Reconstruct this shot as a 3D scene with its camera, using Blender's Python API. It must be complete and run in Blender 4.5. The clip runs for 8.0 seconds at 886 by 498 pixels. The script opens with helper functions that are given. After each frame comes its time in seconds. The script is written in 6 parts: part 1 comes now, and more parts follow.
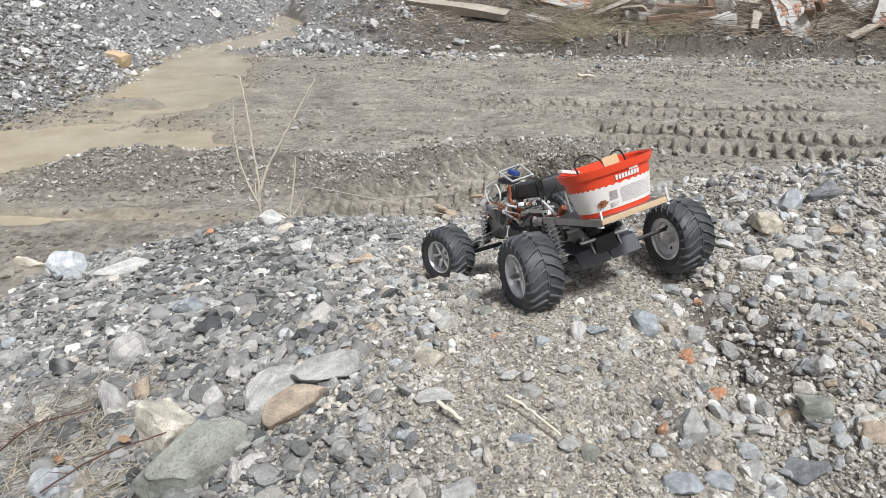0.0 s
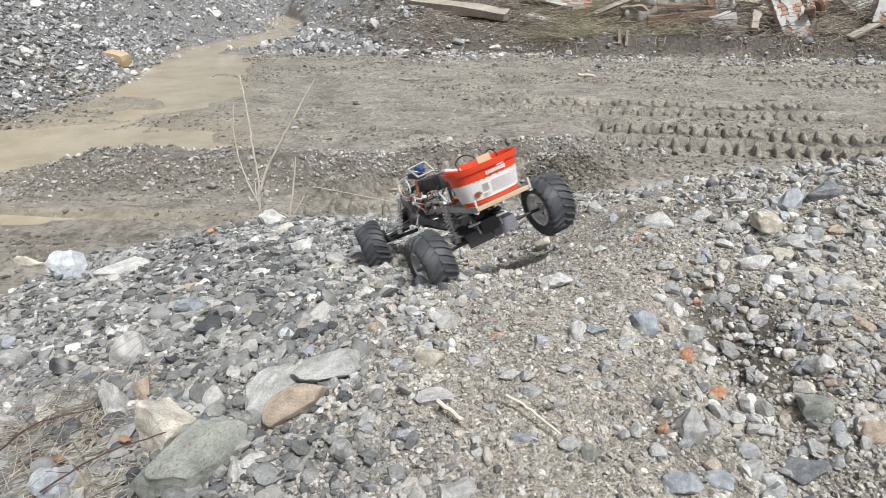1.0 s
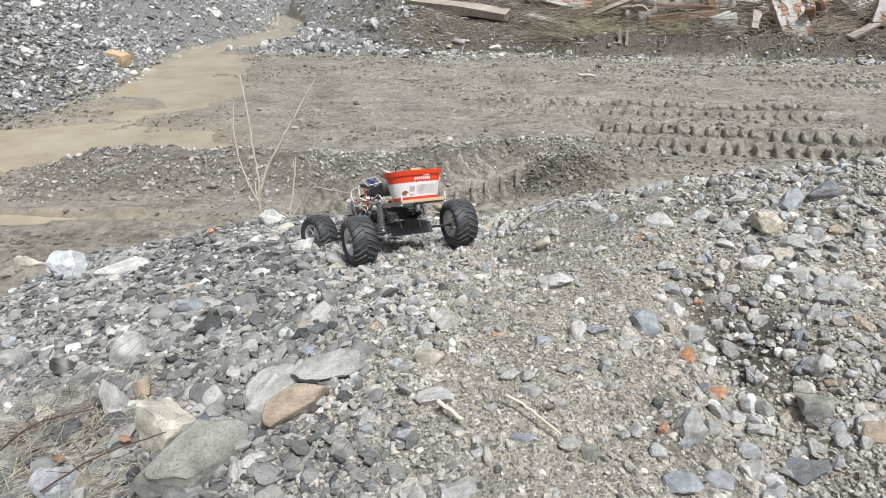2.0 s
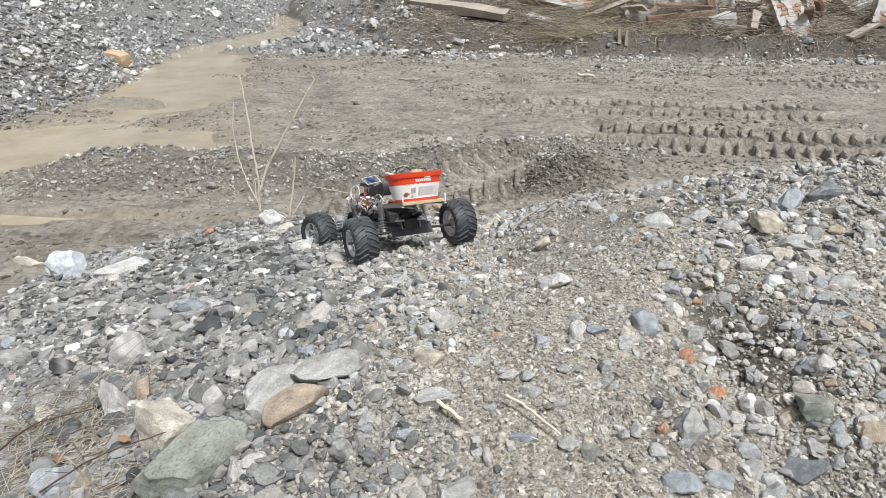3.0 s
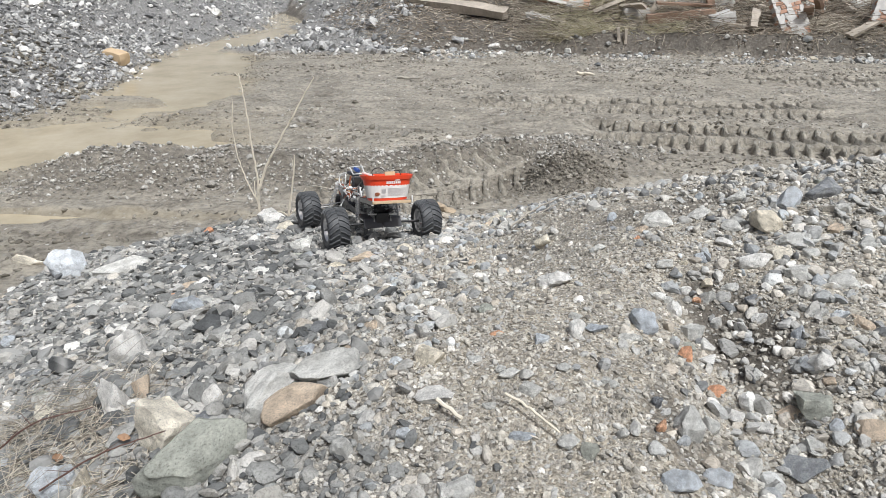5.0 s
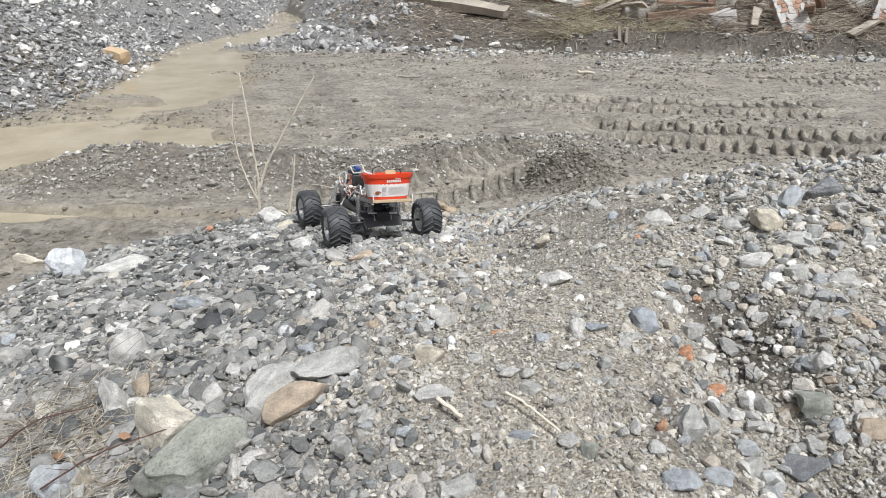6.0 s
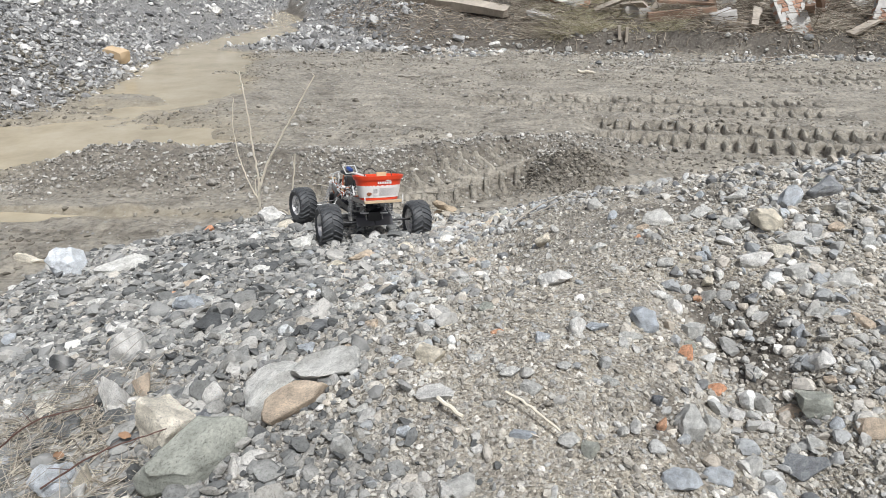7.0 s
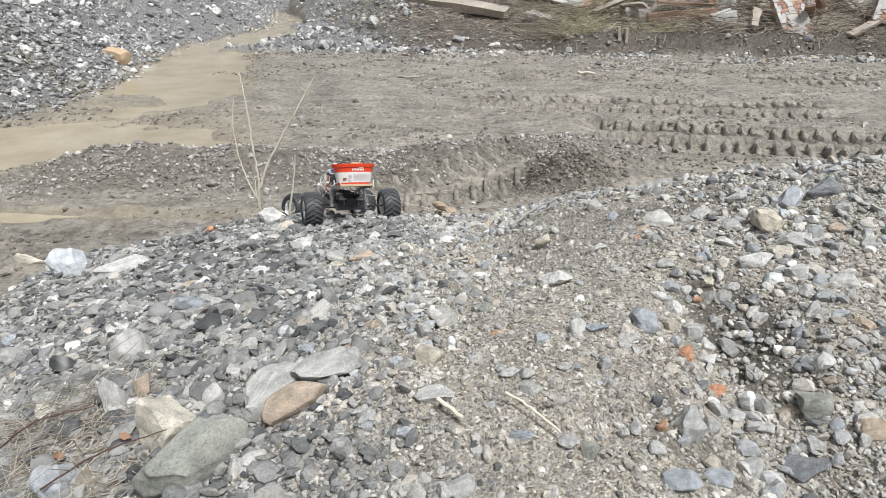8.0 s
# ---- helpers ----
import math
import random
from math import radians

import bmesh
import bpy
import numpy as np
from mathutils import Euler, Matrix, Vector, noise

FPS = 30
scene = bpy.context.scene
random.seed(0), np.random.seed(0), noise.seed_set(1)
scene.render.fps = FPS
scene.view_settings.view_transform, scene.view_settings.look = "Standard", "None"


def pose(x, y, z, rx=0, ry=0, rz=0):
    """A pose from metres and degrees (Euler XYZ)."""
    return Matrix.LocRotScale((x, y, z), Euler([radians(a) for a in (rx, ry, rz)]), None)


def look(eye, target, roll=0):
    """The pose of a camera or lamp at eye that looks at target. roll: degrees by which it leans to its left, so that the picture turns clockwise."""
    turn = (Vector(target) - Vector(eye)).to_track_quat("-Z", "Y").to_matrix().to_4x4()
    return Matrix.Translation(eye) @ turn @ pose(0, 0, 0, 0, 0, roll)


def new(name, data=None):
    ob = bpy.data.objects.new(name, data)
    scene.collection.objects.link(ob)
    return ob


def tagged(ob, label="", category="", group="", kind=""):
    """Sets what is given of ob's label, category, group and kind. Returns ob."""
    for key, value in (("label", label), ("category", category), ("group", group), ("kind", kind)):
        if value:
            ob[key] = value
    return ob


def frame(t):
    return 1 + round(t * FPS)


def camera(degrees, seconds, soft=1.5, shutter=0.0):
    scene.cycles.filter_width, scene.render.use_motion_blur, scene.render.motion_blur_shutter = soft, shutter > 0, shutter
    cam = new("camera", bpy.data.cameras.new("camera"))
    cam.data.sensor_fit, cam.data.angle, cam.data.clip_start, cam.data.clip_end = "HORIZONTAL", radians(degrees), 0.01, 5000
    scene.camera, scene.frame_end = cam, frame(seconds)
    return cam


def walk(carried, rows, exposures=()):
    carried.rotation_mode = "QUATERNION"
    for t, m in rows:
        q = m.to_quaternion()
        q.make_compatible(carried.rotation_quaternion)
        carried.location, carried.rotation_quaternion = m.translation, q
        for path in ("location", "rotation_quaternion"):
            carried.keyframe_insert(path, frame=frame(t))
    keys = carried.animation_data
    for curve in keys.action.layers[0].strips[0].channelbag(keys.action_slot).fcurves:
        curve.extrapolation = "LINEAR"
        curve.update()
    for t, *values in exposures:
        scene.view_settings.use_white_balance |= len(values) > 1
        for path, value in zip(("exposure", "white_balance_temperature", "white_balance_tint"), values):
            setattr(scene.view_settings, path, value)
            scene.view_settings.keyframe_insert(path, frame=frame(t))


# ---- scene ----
cam = camera(70, 8.0, soft=0.5, shutter=0.2)


def view(tilt, turn):
    """The camera held over the mound, with a hand's small sway in degrees."""
    return pose(0, 0, 1.63, 65 + tilt, 0, turn)


walk(cam, [
    (0.0, view(0.09, 0.02)), (0.5, view(0.0, -0.03)), (1.0, view(0.05, 0.02)), (1.5, view(0.045, 0.05)),
    (3.0, view(0.05, 0.0)), (3.5, view(-0.03, 0.035)), (4.0, view(0, 0)), (4.5, view(-0.045, -0.07)),
    (6.0, view(-0.19, -0.02)), (6.5, view(-0.28, -0.08)), (7.0, view(-0.23, 0)), (7.5, view(-0.225, -0.045)),
    (8.0, view(-0.155, 0.005)),
])

# ---------------------------------------------------------------- daylight: a high overcast
world = bpy.data.worlds.new("overcast")
scene.world = world
world.use_nodes = True
wn, wl = world.node_tree.nodes, world.node_tree.links
sky = wn.new("ShaderNodeTexSky")
sky.sky_type, sky.sun_disc = "NISHITA", False
sky.sun_elevation, sky.sun_rotation = radians(63), radians(143)
sky.dust_density, sky.air_density = 6.0, 1.0
pale = wn.new("ShaderNodeHueSaturation")
pale.inputs["Saturation"].default_value = 0.55
wl.new(sky.outputs[0], pale.inputs["Color"])
wl.new(pale.outputs[0], wn["Background"].inputs["Color"])
wn["Background"].inputs["Strength"].default_value = 0.074
sun = new("sun", bpy.data.lights.new("sun", "SUN"))
sun.data.energy, sun.data.angle, sun.data.color = 2.9, radians(10), (0.93, 0.965, 1.0)
sun.matrix_world = look((2.1, -2.8, 7), (0, 0, 0))
scene.view_settings.exposure = 0.20


# ---------------------------------------------------------------- materials
def shader(name):
    m = bpy.data.materials.new(name)
    m.use_nodes = True
    return m, m.node_tree.nodes, m.node_tree.links, m.node_tree.nodes["Principled BSDF"]


def ramp_of(n, stops, mode="LINEAR"):
    r = n.new("ShaderNodeValToRGB")
    r.color_ramp.interpolation = mode
    while len(r.color_ramp.elements) < len(stops):
        r.color_ramp.elements.new(0.5)
    for e, (at, c) in zip(r.color_ramp.elements, stops):
        e.position, e.color = at, (*c, 1)
    return r


def noise_of(n, l, scale, detail=6.0, vector=None, rough_=0.6):
    t = n.new("ShaderNodeTexNoise")
    t.inputs["Scale"].default_value, t.inputs["Detail"].default_value = scale, detail
    t.inputs["Roughness"].default_value = rough_
    if vector is None:
        vector = n.new("ShaderNodeTexCoord").outputs["Object"]
    l.new(vector, t.inputs["Vector"])
    return t


def blend(n, l, mode, fac, a, b):
    x = n.new("ShaderNodeMix")
    x.data_type, x.blend_type = "RGBA", mode
    for socket, value in ((x.inputs[0], fac), (x.inputs[6], a), (x.inputs[7], b)):
        if isinstance(value, (int, float)):
            socket.default_value = value
        elif isinstance(value, tuple):
            socket.default_value = (*value, 1)
        else:
            l.new(value, socket)
    return x.outputs[2]


def bump_of(n, l, p, heights, strength, distance):
    b = n.new("ShaderNodeBump")
    b.inputs["Strength"].default_value, b.inputs["Distance"].default_value = strength, distance
    l.new(heights, b.inputs["Height"])
    l.new(b.outputs[0], p.inputs["Normal"])


def plain(name, c, roughness=0.5, metal=0.0, grain=40.0, vary=0.25, relief=0.15, depth=0.002):
    """A surface of one colour with stains at two scales, fine relief and uneven gloss."""
    m, n, l, p = shader(name)
    a, b = noise_of(n, l, grain), noise_of(n, l, grain / 7, 3)
    lo, hi = tuple(v * (1 - vary) for v in c), tuple(min(1, v * (1 + vary)) for v in c)
    col = ramp_of(n, [(0.25, lo), (0.75, hi)])
    mixed = n.new("ShaderNodeMath")
    mixed.operation = "MULTIPLY_ADD"
    mixed.inputs[1].default_value = 0.5
    half = n.new("ShaderNodeMath")
    half.operation = "MULTIPLY"
    half.inputs[1].default_value = 0.5
    l.new(b.outputs[0], half.inputs[0])
    l.new(a.outputs[0], mixed.inputs[0])
    l.new(half.outputs[0], mixed.inputs[2])
    l.new(mixed.outputs[0], col.inputs[0])
    l.new(col.outputs[0], p.inputs["Base Color"])
    rr = n.new("ShaderNodeMapRange")
    rr.inputs[3].default_value, rr.inputs[4].default_value = max(0.02, roughness - 0.12), min(1, roughness + 0.12)
    l.new(b.outputs[0], rr.inputs[0])
    l.new(rr.outputs[0], p.inputs["Roughness"])
    p.inputs["Metallic"].default_value = metal
    if relief:
        bump_of(n, l, p, a.outputs[0], relief, depth)
    return m


def stone_mat(name, stops, per_island=False, grain=60.0, vein=0.0, pits=0.35, deep=0.004):
    """Stone: one tone a piece, with speckle, cloudy stains and fine pits."""
    m, n, l, p = shader(name)
    if per_island:
        pick = n.new("ShaderNodeNewGeometry").outputs["Random Per Island"]
    else:
        pick = n.new("ShaderNodeObjectInfo").outputs["Random"]
    tone = ramp_of(n, stops, "LINEAR")
    l.new(pick, tone.inputs[0])
    speck, cloud = noise_of(n, l, grain * 4, 6, None, 0.82), noise_of(n, l, grain / 3, 5, None, 0.68)
    r1 = ramp_of(n, [(0.32, (0.66, 0.65, 0.63)), (0.5, (1.08, 1.075, 1.06)), (0.66, (1.42, 1.41, 1.39))])
    l.new(cloud.outputs[0], r1.inputs[0])
    r2 = ramp_of(n, [(0.36, (0.48, 0.47, 0.46)), (0.46, (1.06, 1.06, 1.06)), (0.64, (1.42, 1.42, 1.42))])
    l.new(speck.outputs[0], r2.inputs[0])
    c = blend(n, l, "MULTIPLY", 0.85, blend(n, l, "MULTIPLY", 0.85, tone.outputs[0], r1.outputs[0]), r2.outputs[0])
    if vein:
        wander = noise_of(n, l, 1.3, 3)
        r3 = ramp_of(n, [(0.475, (0, 0, 0)), (0.495, (1, 1, 1)), (0.505, (1, 1, 1)), (0.53, (0, 0, 0))])
        l.new(wander.outputs[0], r3.inputs[0])
        thin = n.new("ShaderNodeMath")
        thin.operation = "MULTIPLY"
        thin.inputs[1].default_value = vein
        l.new(r3.outputs[0], thin.inputs[0])
        c = blend(n, l, "MIX", thin.outputs[0], c, (0.62, 0.61, 0.58))
    l.new(c, p.inputs["Base Color"])
    p.inputs["Roughness"].default_value = 0.82
    p.inputs["Specular IOR Level"].default_value = 0.35
    bump_of(n, l, p, speck.outputs[0], pits, deep)
    return m


GREYS = [(0.0, (0.125, 0.131, 0.137)), (0.12, (0.251, 0.251, 0.244)), (0.35, (0.388, 0.38, 0.359)), (0.52, (0.285, 0.301, 0.314)),
         (0.68, (0.456, 0.435, 0.399)), (0.8, (0.376, 0.336, 0.285)), (0.92, (0.661, 0.65, 0.621)), (1.0, (0.308, 0.336, 0.356))]
gravel_mat = stone_mat("river_gravel", GREYS, True)
slate_mat = stone_mat("slaty_gravel", [(0.0, (0.0696, 0.0728, 0.0749)), (0.25, (0.139, 0.143, 0.141)), (0.55, (0.219, 0.221, 0.214)), (0.82, (0.289, 0.28, 0.259)), (0.96, (0.385, 0.374, 0.355)), (1.0, (0.599, 0.589, 0.567))], True, vein=0.35)
grit_mat = stone_mat("dusty_grit", [(0.0, (0.162, 0.152, 0.135)), (0.3, (0.325, 0.306, 0.271)), (0.55, (0.429, 0.404, 0.357)), (0.75, (0.331, 0.332, 0.325)), (0.95, (0.476, 0.45, 0.404)), (1.0, (0.65, 0.626, 0.586))], True)
pile_mat = stone_mat("crushed_grey_gravel", [(0.0, (0.142, 0.144, 0.147)), (0.4, (0.295, 0.297, 0.297)), (0.8, (0.437, 0.434, 0.425)), (1.0, (0.684, 0.673, 0.661))], True, 30)
yard_mat = stone_mat("muddy_gravel", [(0.0, (0.17, 0.16, 0.145)), (0.5, (0.32, 0.306, 0.28)), (0.85, (0.40, 0.39, 0.365)), (1.0, (0.56, 0.545, 0.52))], True, 30)
clod_mat = stone_mat("mud_clod", [(0.0, (0.115, 0.104, 0.086)), (0.6, (0.20, 0.184, 0.155)), (1.0, (0.28, 0.26, 0.225))], True, 30)
stone_mats = {
    "grey": stone_mat("grey_stone", [(0, (0.472, 0.472, 0.454)), (1, (0.661, 0.655, 0.625))], grain=4.5, pits=0.85, deep=0.006),
    "blue": stone_mat("blue_grey_stone", [(0, (0.399, 0.432, 0.472)), (1, (0.634, 0.666, 0.698))], vein=0.22, grain=4.5, pits=0.85, deep=0.006),
    "white": stone_mat("white_stone", [(0, (0.637, 0.625, 0.602)), (1, (0.791, 0.779, 0.749))], grain=4.5, pits=0.85, deep=0.006),
    "beige": stone_mat("beige_stone", [(0, (0.614, 0.56, 0.46)), (1, (0.732, 0.684, 0.59))], grain=4.5, pits=0.85, deep=0.006),
    "tan": stone_mat("tan_stone", [(0, (0.519, 0.425, 0.33)), (1, (0.625, 0.519, 0.413))], grain=4.5, pits=0.85, deep=0.006),
    "dark": stone_mat("dark_stone", [(0, (0.198, 0.211, 0.231)), (1, (0.304, 0.317, 0.33))], vein=0.3, grain=4.5, pits=0.85, deep=0.006),
    "green": stone_mat("green_grey_stone", [(0, (0.34, 0.354, 0.314)), (1, (0.422, 0.43, 0.385))], grain=4.5, pits=0.85, deep=0.006),
    "brick": stone_mat("orange_brick", [(0, (0.60, 0.30, 0.18)), (1, (0.72, 0.44, 0.29))], grain=4.5, pits=0.85, deep=0.006),
}


def earth():
    """Ground: warm grit on the mound, wet grey mud in the yard, brown soil on the bank."""
    m, n, l, p = shader("earth")
    where = n.new("ShaderNodeAttribute")
    where.attribute_name = "soil"
    split = n.new("ShaderNodeSeparateColor")
    l.new(where.outputs["Color"], split.inputs[0])
    fine, mid, big = noise_of(n, l, 210, 3, None, 0.75), noise_of(n, l, 22, 7, None, 0.7), noise_of(n, l, 1.6, 7, None, 0.7)
    # single grains of grit, each with its own tone
    grains = n.new("ShaderNodeTexVoronoi")
    grains.inputs["Scale"].default_value = 190
    l.new(n.new("ShaderNodeTexCoord").outputs["Object"], grains.inputs["Vector"])
    one = n.new("ShaderNodeSeparateColor")
    l.new(grains.outputs["Color"], one.inputs[0])
    grit = ramp_of(n, [(0.0, (0.22, 0.203, 0.175)), (0.3, (0.42, 0.394, 0.348)), (0.6, (0.53, 0.50, 0.447)), (0.85, (0.42, 0.415, 0.40)), (1.0, (0.80, 0.78, 0.735))])
    l.new(one.outputs[0], grit.inputs[0])
    # shade of the fine gaps between grains, put into the colour
    gap_shade = ramp_of(n, [(0.36, (0.62, 0.60, 0.57)), (0.5, (1.0, 1.0, 1.0)), (0.62, (1.12, 1.12, 1.11))])
    l.new(fine.outputs[0], gap_shade.inputs[0])
    grit_tone = blend(n, l, "MULTIPLY", 0.9, grit.outputs[0], gap_shade.outputs[0])
    warm = ramp_of(n, [(0.35, (0.80, 0.785, 0.77)), (0.65, (1.25, 1.185, 1.07))])
    l.new(mid.outputs[0], warm.inputs[0])
    gritty = blend(n, l, "MULTIPLY", 0.9, grit_tone, warm.outputs[0])
    mud = ramp_of(n, [(0.3, (0.255, 0.232, 0.194)), (0.5, (0.367, 0.336, 0.285)), (0.7, (0.469, 0.432, 0.369))])
    l.new(big.outputs[0], mud.inputs[0])
    clods = ramp_of(n, [(0.36, (0.42, 0.41, 0.40)), (0.48, (0.97, 0.97, 0.97)), (0.64, (1.38, 1.37, 1.35))])
    l.new(mid.outputs[0], clods.inputs[0])
    muddy = blend(n, l, "MULTIPLY", 0.85, mud.outputs[0], clods.outputs[0])
    long = n.new("ShaderNodeMapping")
    long.inputs["Scale"].default_value = (0.35, 1.0, 1.0)
    l.new(n.new("ShaderNodeTexCoord").outputs["Object"], long.inputs["Vector"])
    streak = noise_of(n, l, 7, 10, long.outputs[0], 0.78)
    damp = ramp_of(n, [(0.38, (0.48, 0.465, 0.44)), (0.5, (0.97, 0.97, 0.96)), (0.66, (1.15, 1.15, 1.14))])
    l.new(streak.outputs[0], damp.inputs[0])
    muddy = blend(n, l, "MULTIPLY", 0.8, muddy, damp.outputs[0])
    # pebbles pressed flat into the mud
    chips = n.new("ShaderNodeTexVoronoi")
    chips.inputs["Scale"].default_value = 30
    l.new(n.new("ShaderNodeTexCoord").outputs["Object"], chips.inputs["Vector"])
    which = n.new("ShaderNodeSeparateColor")
    l.new(chips.outputs["Color"], which.inputs[0])
    few = ramp_of(n, [(0.70, (0, 0, 0)), (0.78, (1, 1, 1))])
    l.new(which.outputs[0], few.inputs[0])
    core = ramp_of(n, [(0.26, (1, 1, 1)), (0.34, (0, 0, 0))])
    l.new(chips.outputs["Distance"], core.inputs[0])
    shade = ramp_of(n, [(0.0, (0.16, 0.158, 0.15)), (0.5, (0.40, 0.392, 0.37)), (1.0, (0.66, 0.65, 0.62))])
    l.new(which.outputs[1], shade.inputs[0])
    muddy = blend(n, l, "MIX", blend(n, l, "MULTIPLY", 1.0, few.outputs[0], core.outputs[0]), muddy, shade.outputs[0])
    # tan silt settled round the puddle
    settled = n.new("ShaderNodeMath")
    settled.operation = "MULTIPLY"
    settled.inputs[1].default_value = 0.5
    l.new(where.outputs["Alpha"], settled.inputs[0])
    muddy = blend(n, l, "MIX", settled.outputs[0], muddy, (0.40, 0.345, 0.25))
    loam = ramp_of(n, [(0.3, (0.058, 0.05, 0.041)), (0.52, (0.145, 0.128, 0.106)), (0.72, (0.30, 0.272, 0.232))])
    l.new(mid.outputs[0], loam.inputs[0])
    stones = ramp_of(n, [(0.0, (0.085, 0.083, 0.08)), (0.5, (0.24, 0.235, 0.228)), (1.0, (0.44, 0.435, 0.42))])
    l.new(one.outputs[1], stones.inputs[0])
    c = blend(n, l, "MIX", split.outputs[0], muddy, gritty)
    c = blend(n, l, "MIX", split.outputs[1], c, loam.outputs[0])
    c = blend(n, l, "MIX", split.outputs[2], c, stones.outputs[0])
    l.new(c, p.inputs["Base Color"])
    wet = n.new("ShaderNodeMapRange")
    wet.inputs[3].default_value, wet.inputs[4].default_value = 0.42, 0.9
    l.new(split.outputs[0], wet.inputs[0])
    l.new(wet.outputs[0], p.inputs["Roughness"])
    p.inputs["Specular IOR Level"].default_value = 0.4
    both = n.new("ShaderNodeMath")
    both.operation = "ADD"
    l.new(fine.outputs[0], both.inputs[0])
    l.new(mid.outputs[0], both.inputs[1])
    dome = n.new("ShaderNodeMath")
    dome.operation = "MULTIPLY_ADD"
    dome.inputs[1].default_value = -0.5
    l.new(grains.outputs["Distance"], dome.inputs[0])
    l.new(both.outputs[0], dome.inputs[2])
    bump_of(n, l, p, dome.outputs[0], 0.9, 0.009)
    return m


def puddle_mat():
    m, n, l, p = shader("muddy_water")
    big, fine = noise_of(n, l, 1.6, 8, None, 0.7), noise_of(n, l, 9, 3)
    c = ramp_of(n, [(0.3, (0.35, 0.297, 0.205)), (0.5, (0.445, 0.385, 0.275)), (0.7, (0.52, 0.455, 0.34))])
    l.new(big.outputs[0], c.inputs[0])
    l.new(c.outputs[0], p.inputs["Base Color"])
    p.inputs["Roughness"].default_value = 0.12
    p.inputs["IOR"].default_value = 1.33
    bump_of(n, l, p, fine.outputs[0], 0.05, 0.01)
    return m


earth_mat, water_mat = earth(), puddle_mat()


# ---------------------------------------------------------------- lie of the land
def smin(a, b, k):
    h = np.clip(0.5 + 0.5 * (b - a) / k, 0, 1)
    return b + (a - b) * h - k * h * (1 - h)


def smax(a, b, k):
    return -smin(-a, -b, k)


def step(e0, e1, v):
    s = np.clip((v - e0) / (e1 - e0), 0, 1)
    return s * s * (3 - 2 * s)


def lattice(ix, iy, seed):
    n = (ix * 374761393 + iy * 668265263 + seed * 144665) & 0x7FFFFFFF
    n = ((n ^ (n >> 13)) * 1274126177) & 0x7FFFFFFF
    return ((n ^ (n >> 16)) & 0xFFFF) / 65535.0


def rough(x, y, size, seed=0):
    """Smooth random relief, -1 to 1, with bumps about that many metres wide."""
    u, v = np.asarray(x) / size, np.asarray(y) / size
    iu, iv = np.floor(u).astype(np.int64), np.floor(v).astype(np.int64)
    fu, fv = u - iu, v - iv
    fu, fv = fu * fu * (3 - 2 * fu), fv * fv * (3 - 2 * fv)
    a, b = lattice(iu, iv, seed), lattice(iu + 1, iv, seed)
    c, d = lattice(iu, iv + 1, seed), lattice(iu + 1, iv + 1, seed)
    return 2 * ((a * (1 - fu) + b * fu) * (1 - fv) + (c * (1 - fu) + d * fu) * fv) - 1


def mound(x, y):
    """The gravel mound in the foreground: a flat top that falls away to the back and to one side."""
    top = 0.985 + 0.05 * x - 0.25 * np.maximum(0.35 - y, 0) + 0.10 * step(0.5, 1.3, x) * step(1.0, 1.6, y)
    back = 0.97 - 0.31 * (y - 1.2) + 0.12 * (x + 0.1) + 0.22 * np.maximum(x - 0.2, 0)
    side = 0.62 + 0.42 * (x + 0.9) - 0.12 * (y - 2.0)
    past = 0.553 * x + 0.833 * y - 2.194
    crest = 0.52 + 0.36 * (x + 0.22) - 0.75 * past + 0.25 * np.maximum(-0.4 - x, 0)
    gully = -0.065 * np.exp(-(((x - 0.50 - 0.1 * (y - 0.9)) / 0.13) ** 2)) * step(1.3, 0.95, y) * step(0.1, 0.5, y)
    z = smin(smin(smin(top, back, 0.12), side, 0.2), crest, 0.10)
    # the heap ends behind the viewer and on the far side
    z = smin(z, 0.95 + 0.55 * (y + 0.55), 0.15)
    z = smin(z, 1.05 - 0.55 * (x - 2.3), 0.15)
    swell = 0.05 * np.exp(-(((x + 0.5) / 0.35) ** 2 + ((y - 2.75) / 0.4) ** 2)) + 0.055 * np.exp(-(((x + 0.98) / 0.35) ** 2 + ((y - 2.95) / 0.35) ** 2))
    swell = swell + 0.13 * np.exp(-(((x + 1.72) / 0.42) ** 2 + ((y - 2.5) / 0.5) ** 2))
    hollow = -0.075 * np.exp(-(((x - 0.10) / 0.30) ** 2 + ((y - 1.63) / 0.20) ** 2))
    return z + gully + swell + hollow


def track(x, y, x0, y0, x1, y1, width, pitch, depth):
    """The trench that a loader tyre pressed into the mud along a line."""
    length = math.hypot(x1 - x0, y1 - y0)
    ex, ey = (x1 - x0) / length, (y1 - y0) / length
    along, across = (x - x0) * ex + (y - y0) * ey, -(x - x0) * ey + (y - y0) * ex
    across = across + 0.05 * rough(along, along * 0 + y0, 0.9, 3)
    inside = np.where(across > 0, step(width / 2 + 0.05, width / 2 - 0.03, across), step(width / 2 + 0.45, width / 2 - 0.03, -across))
    inside = inside * step(-0.3, 0.2, along) * step(length + 0.3, length - 0.2, along)
    edge = np.exp(-((np.abs(across) - width / 2 - 0.06) / 0.05) ** 2) * step(-0.3, 0.3, along) * step(length + 0.3, length - 0.3, along)
    edge = edge * (across > 0)
    return -depth * inside + 0.3 * depth * edge * (0.6 + 0.4 * rough(x, y, 0.12, 8))


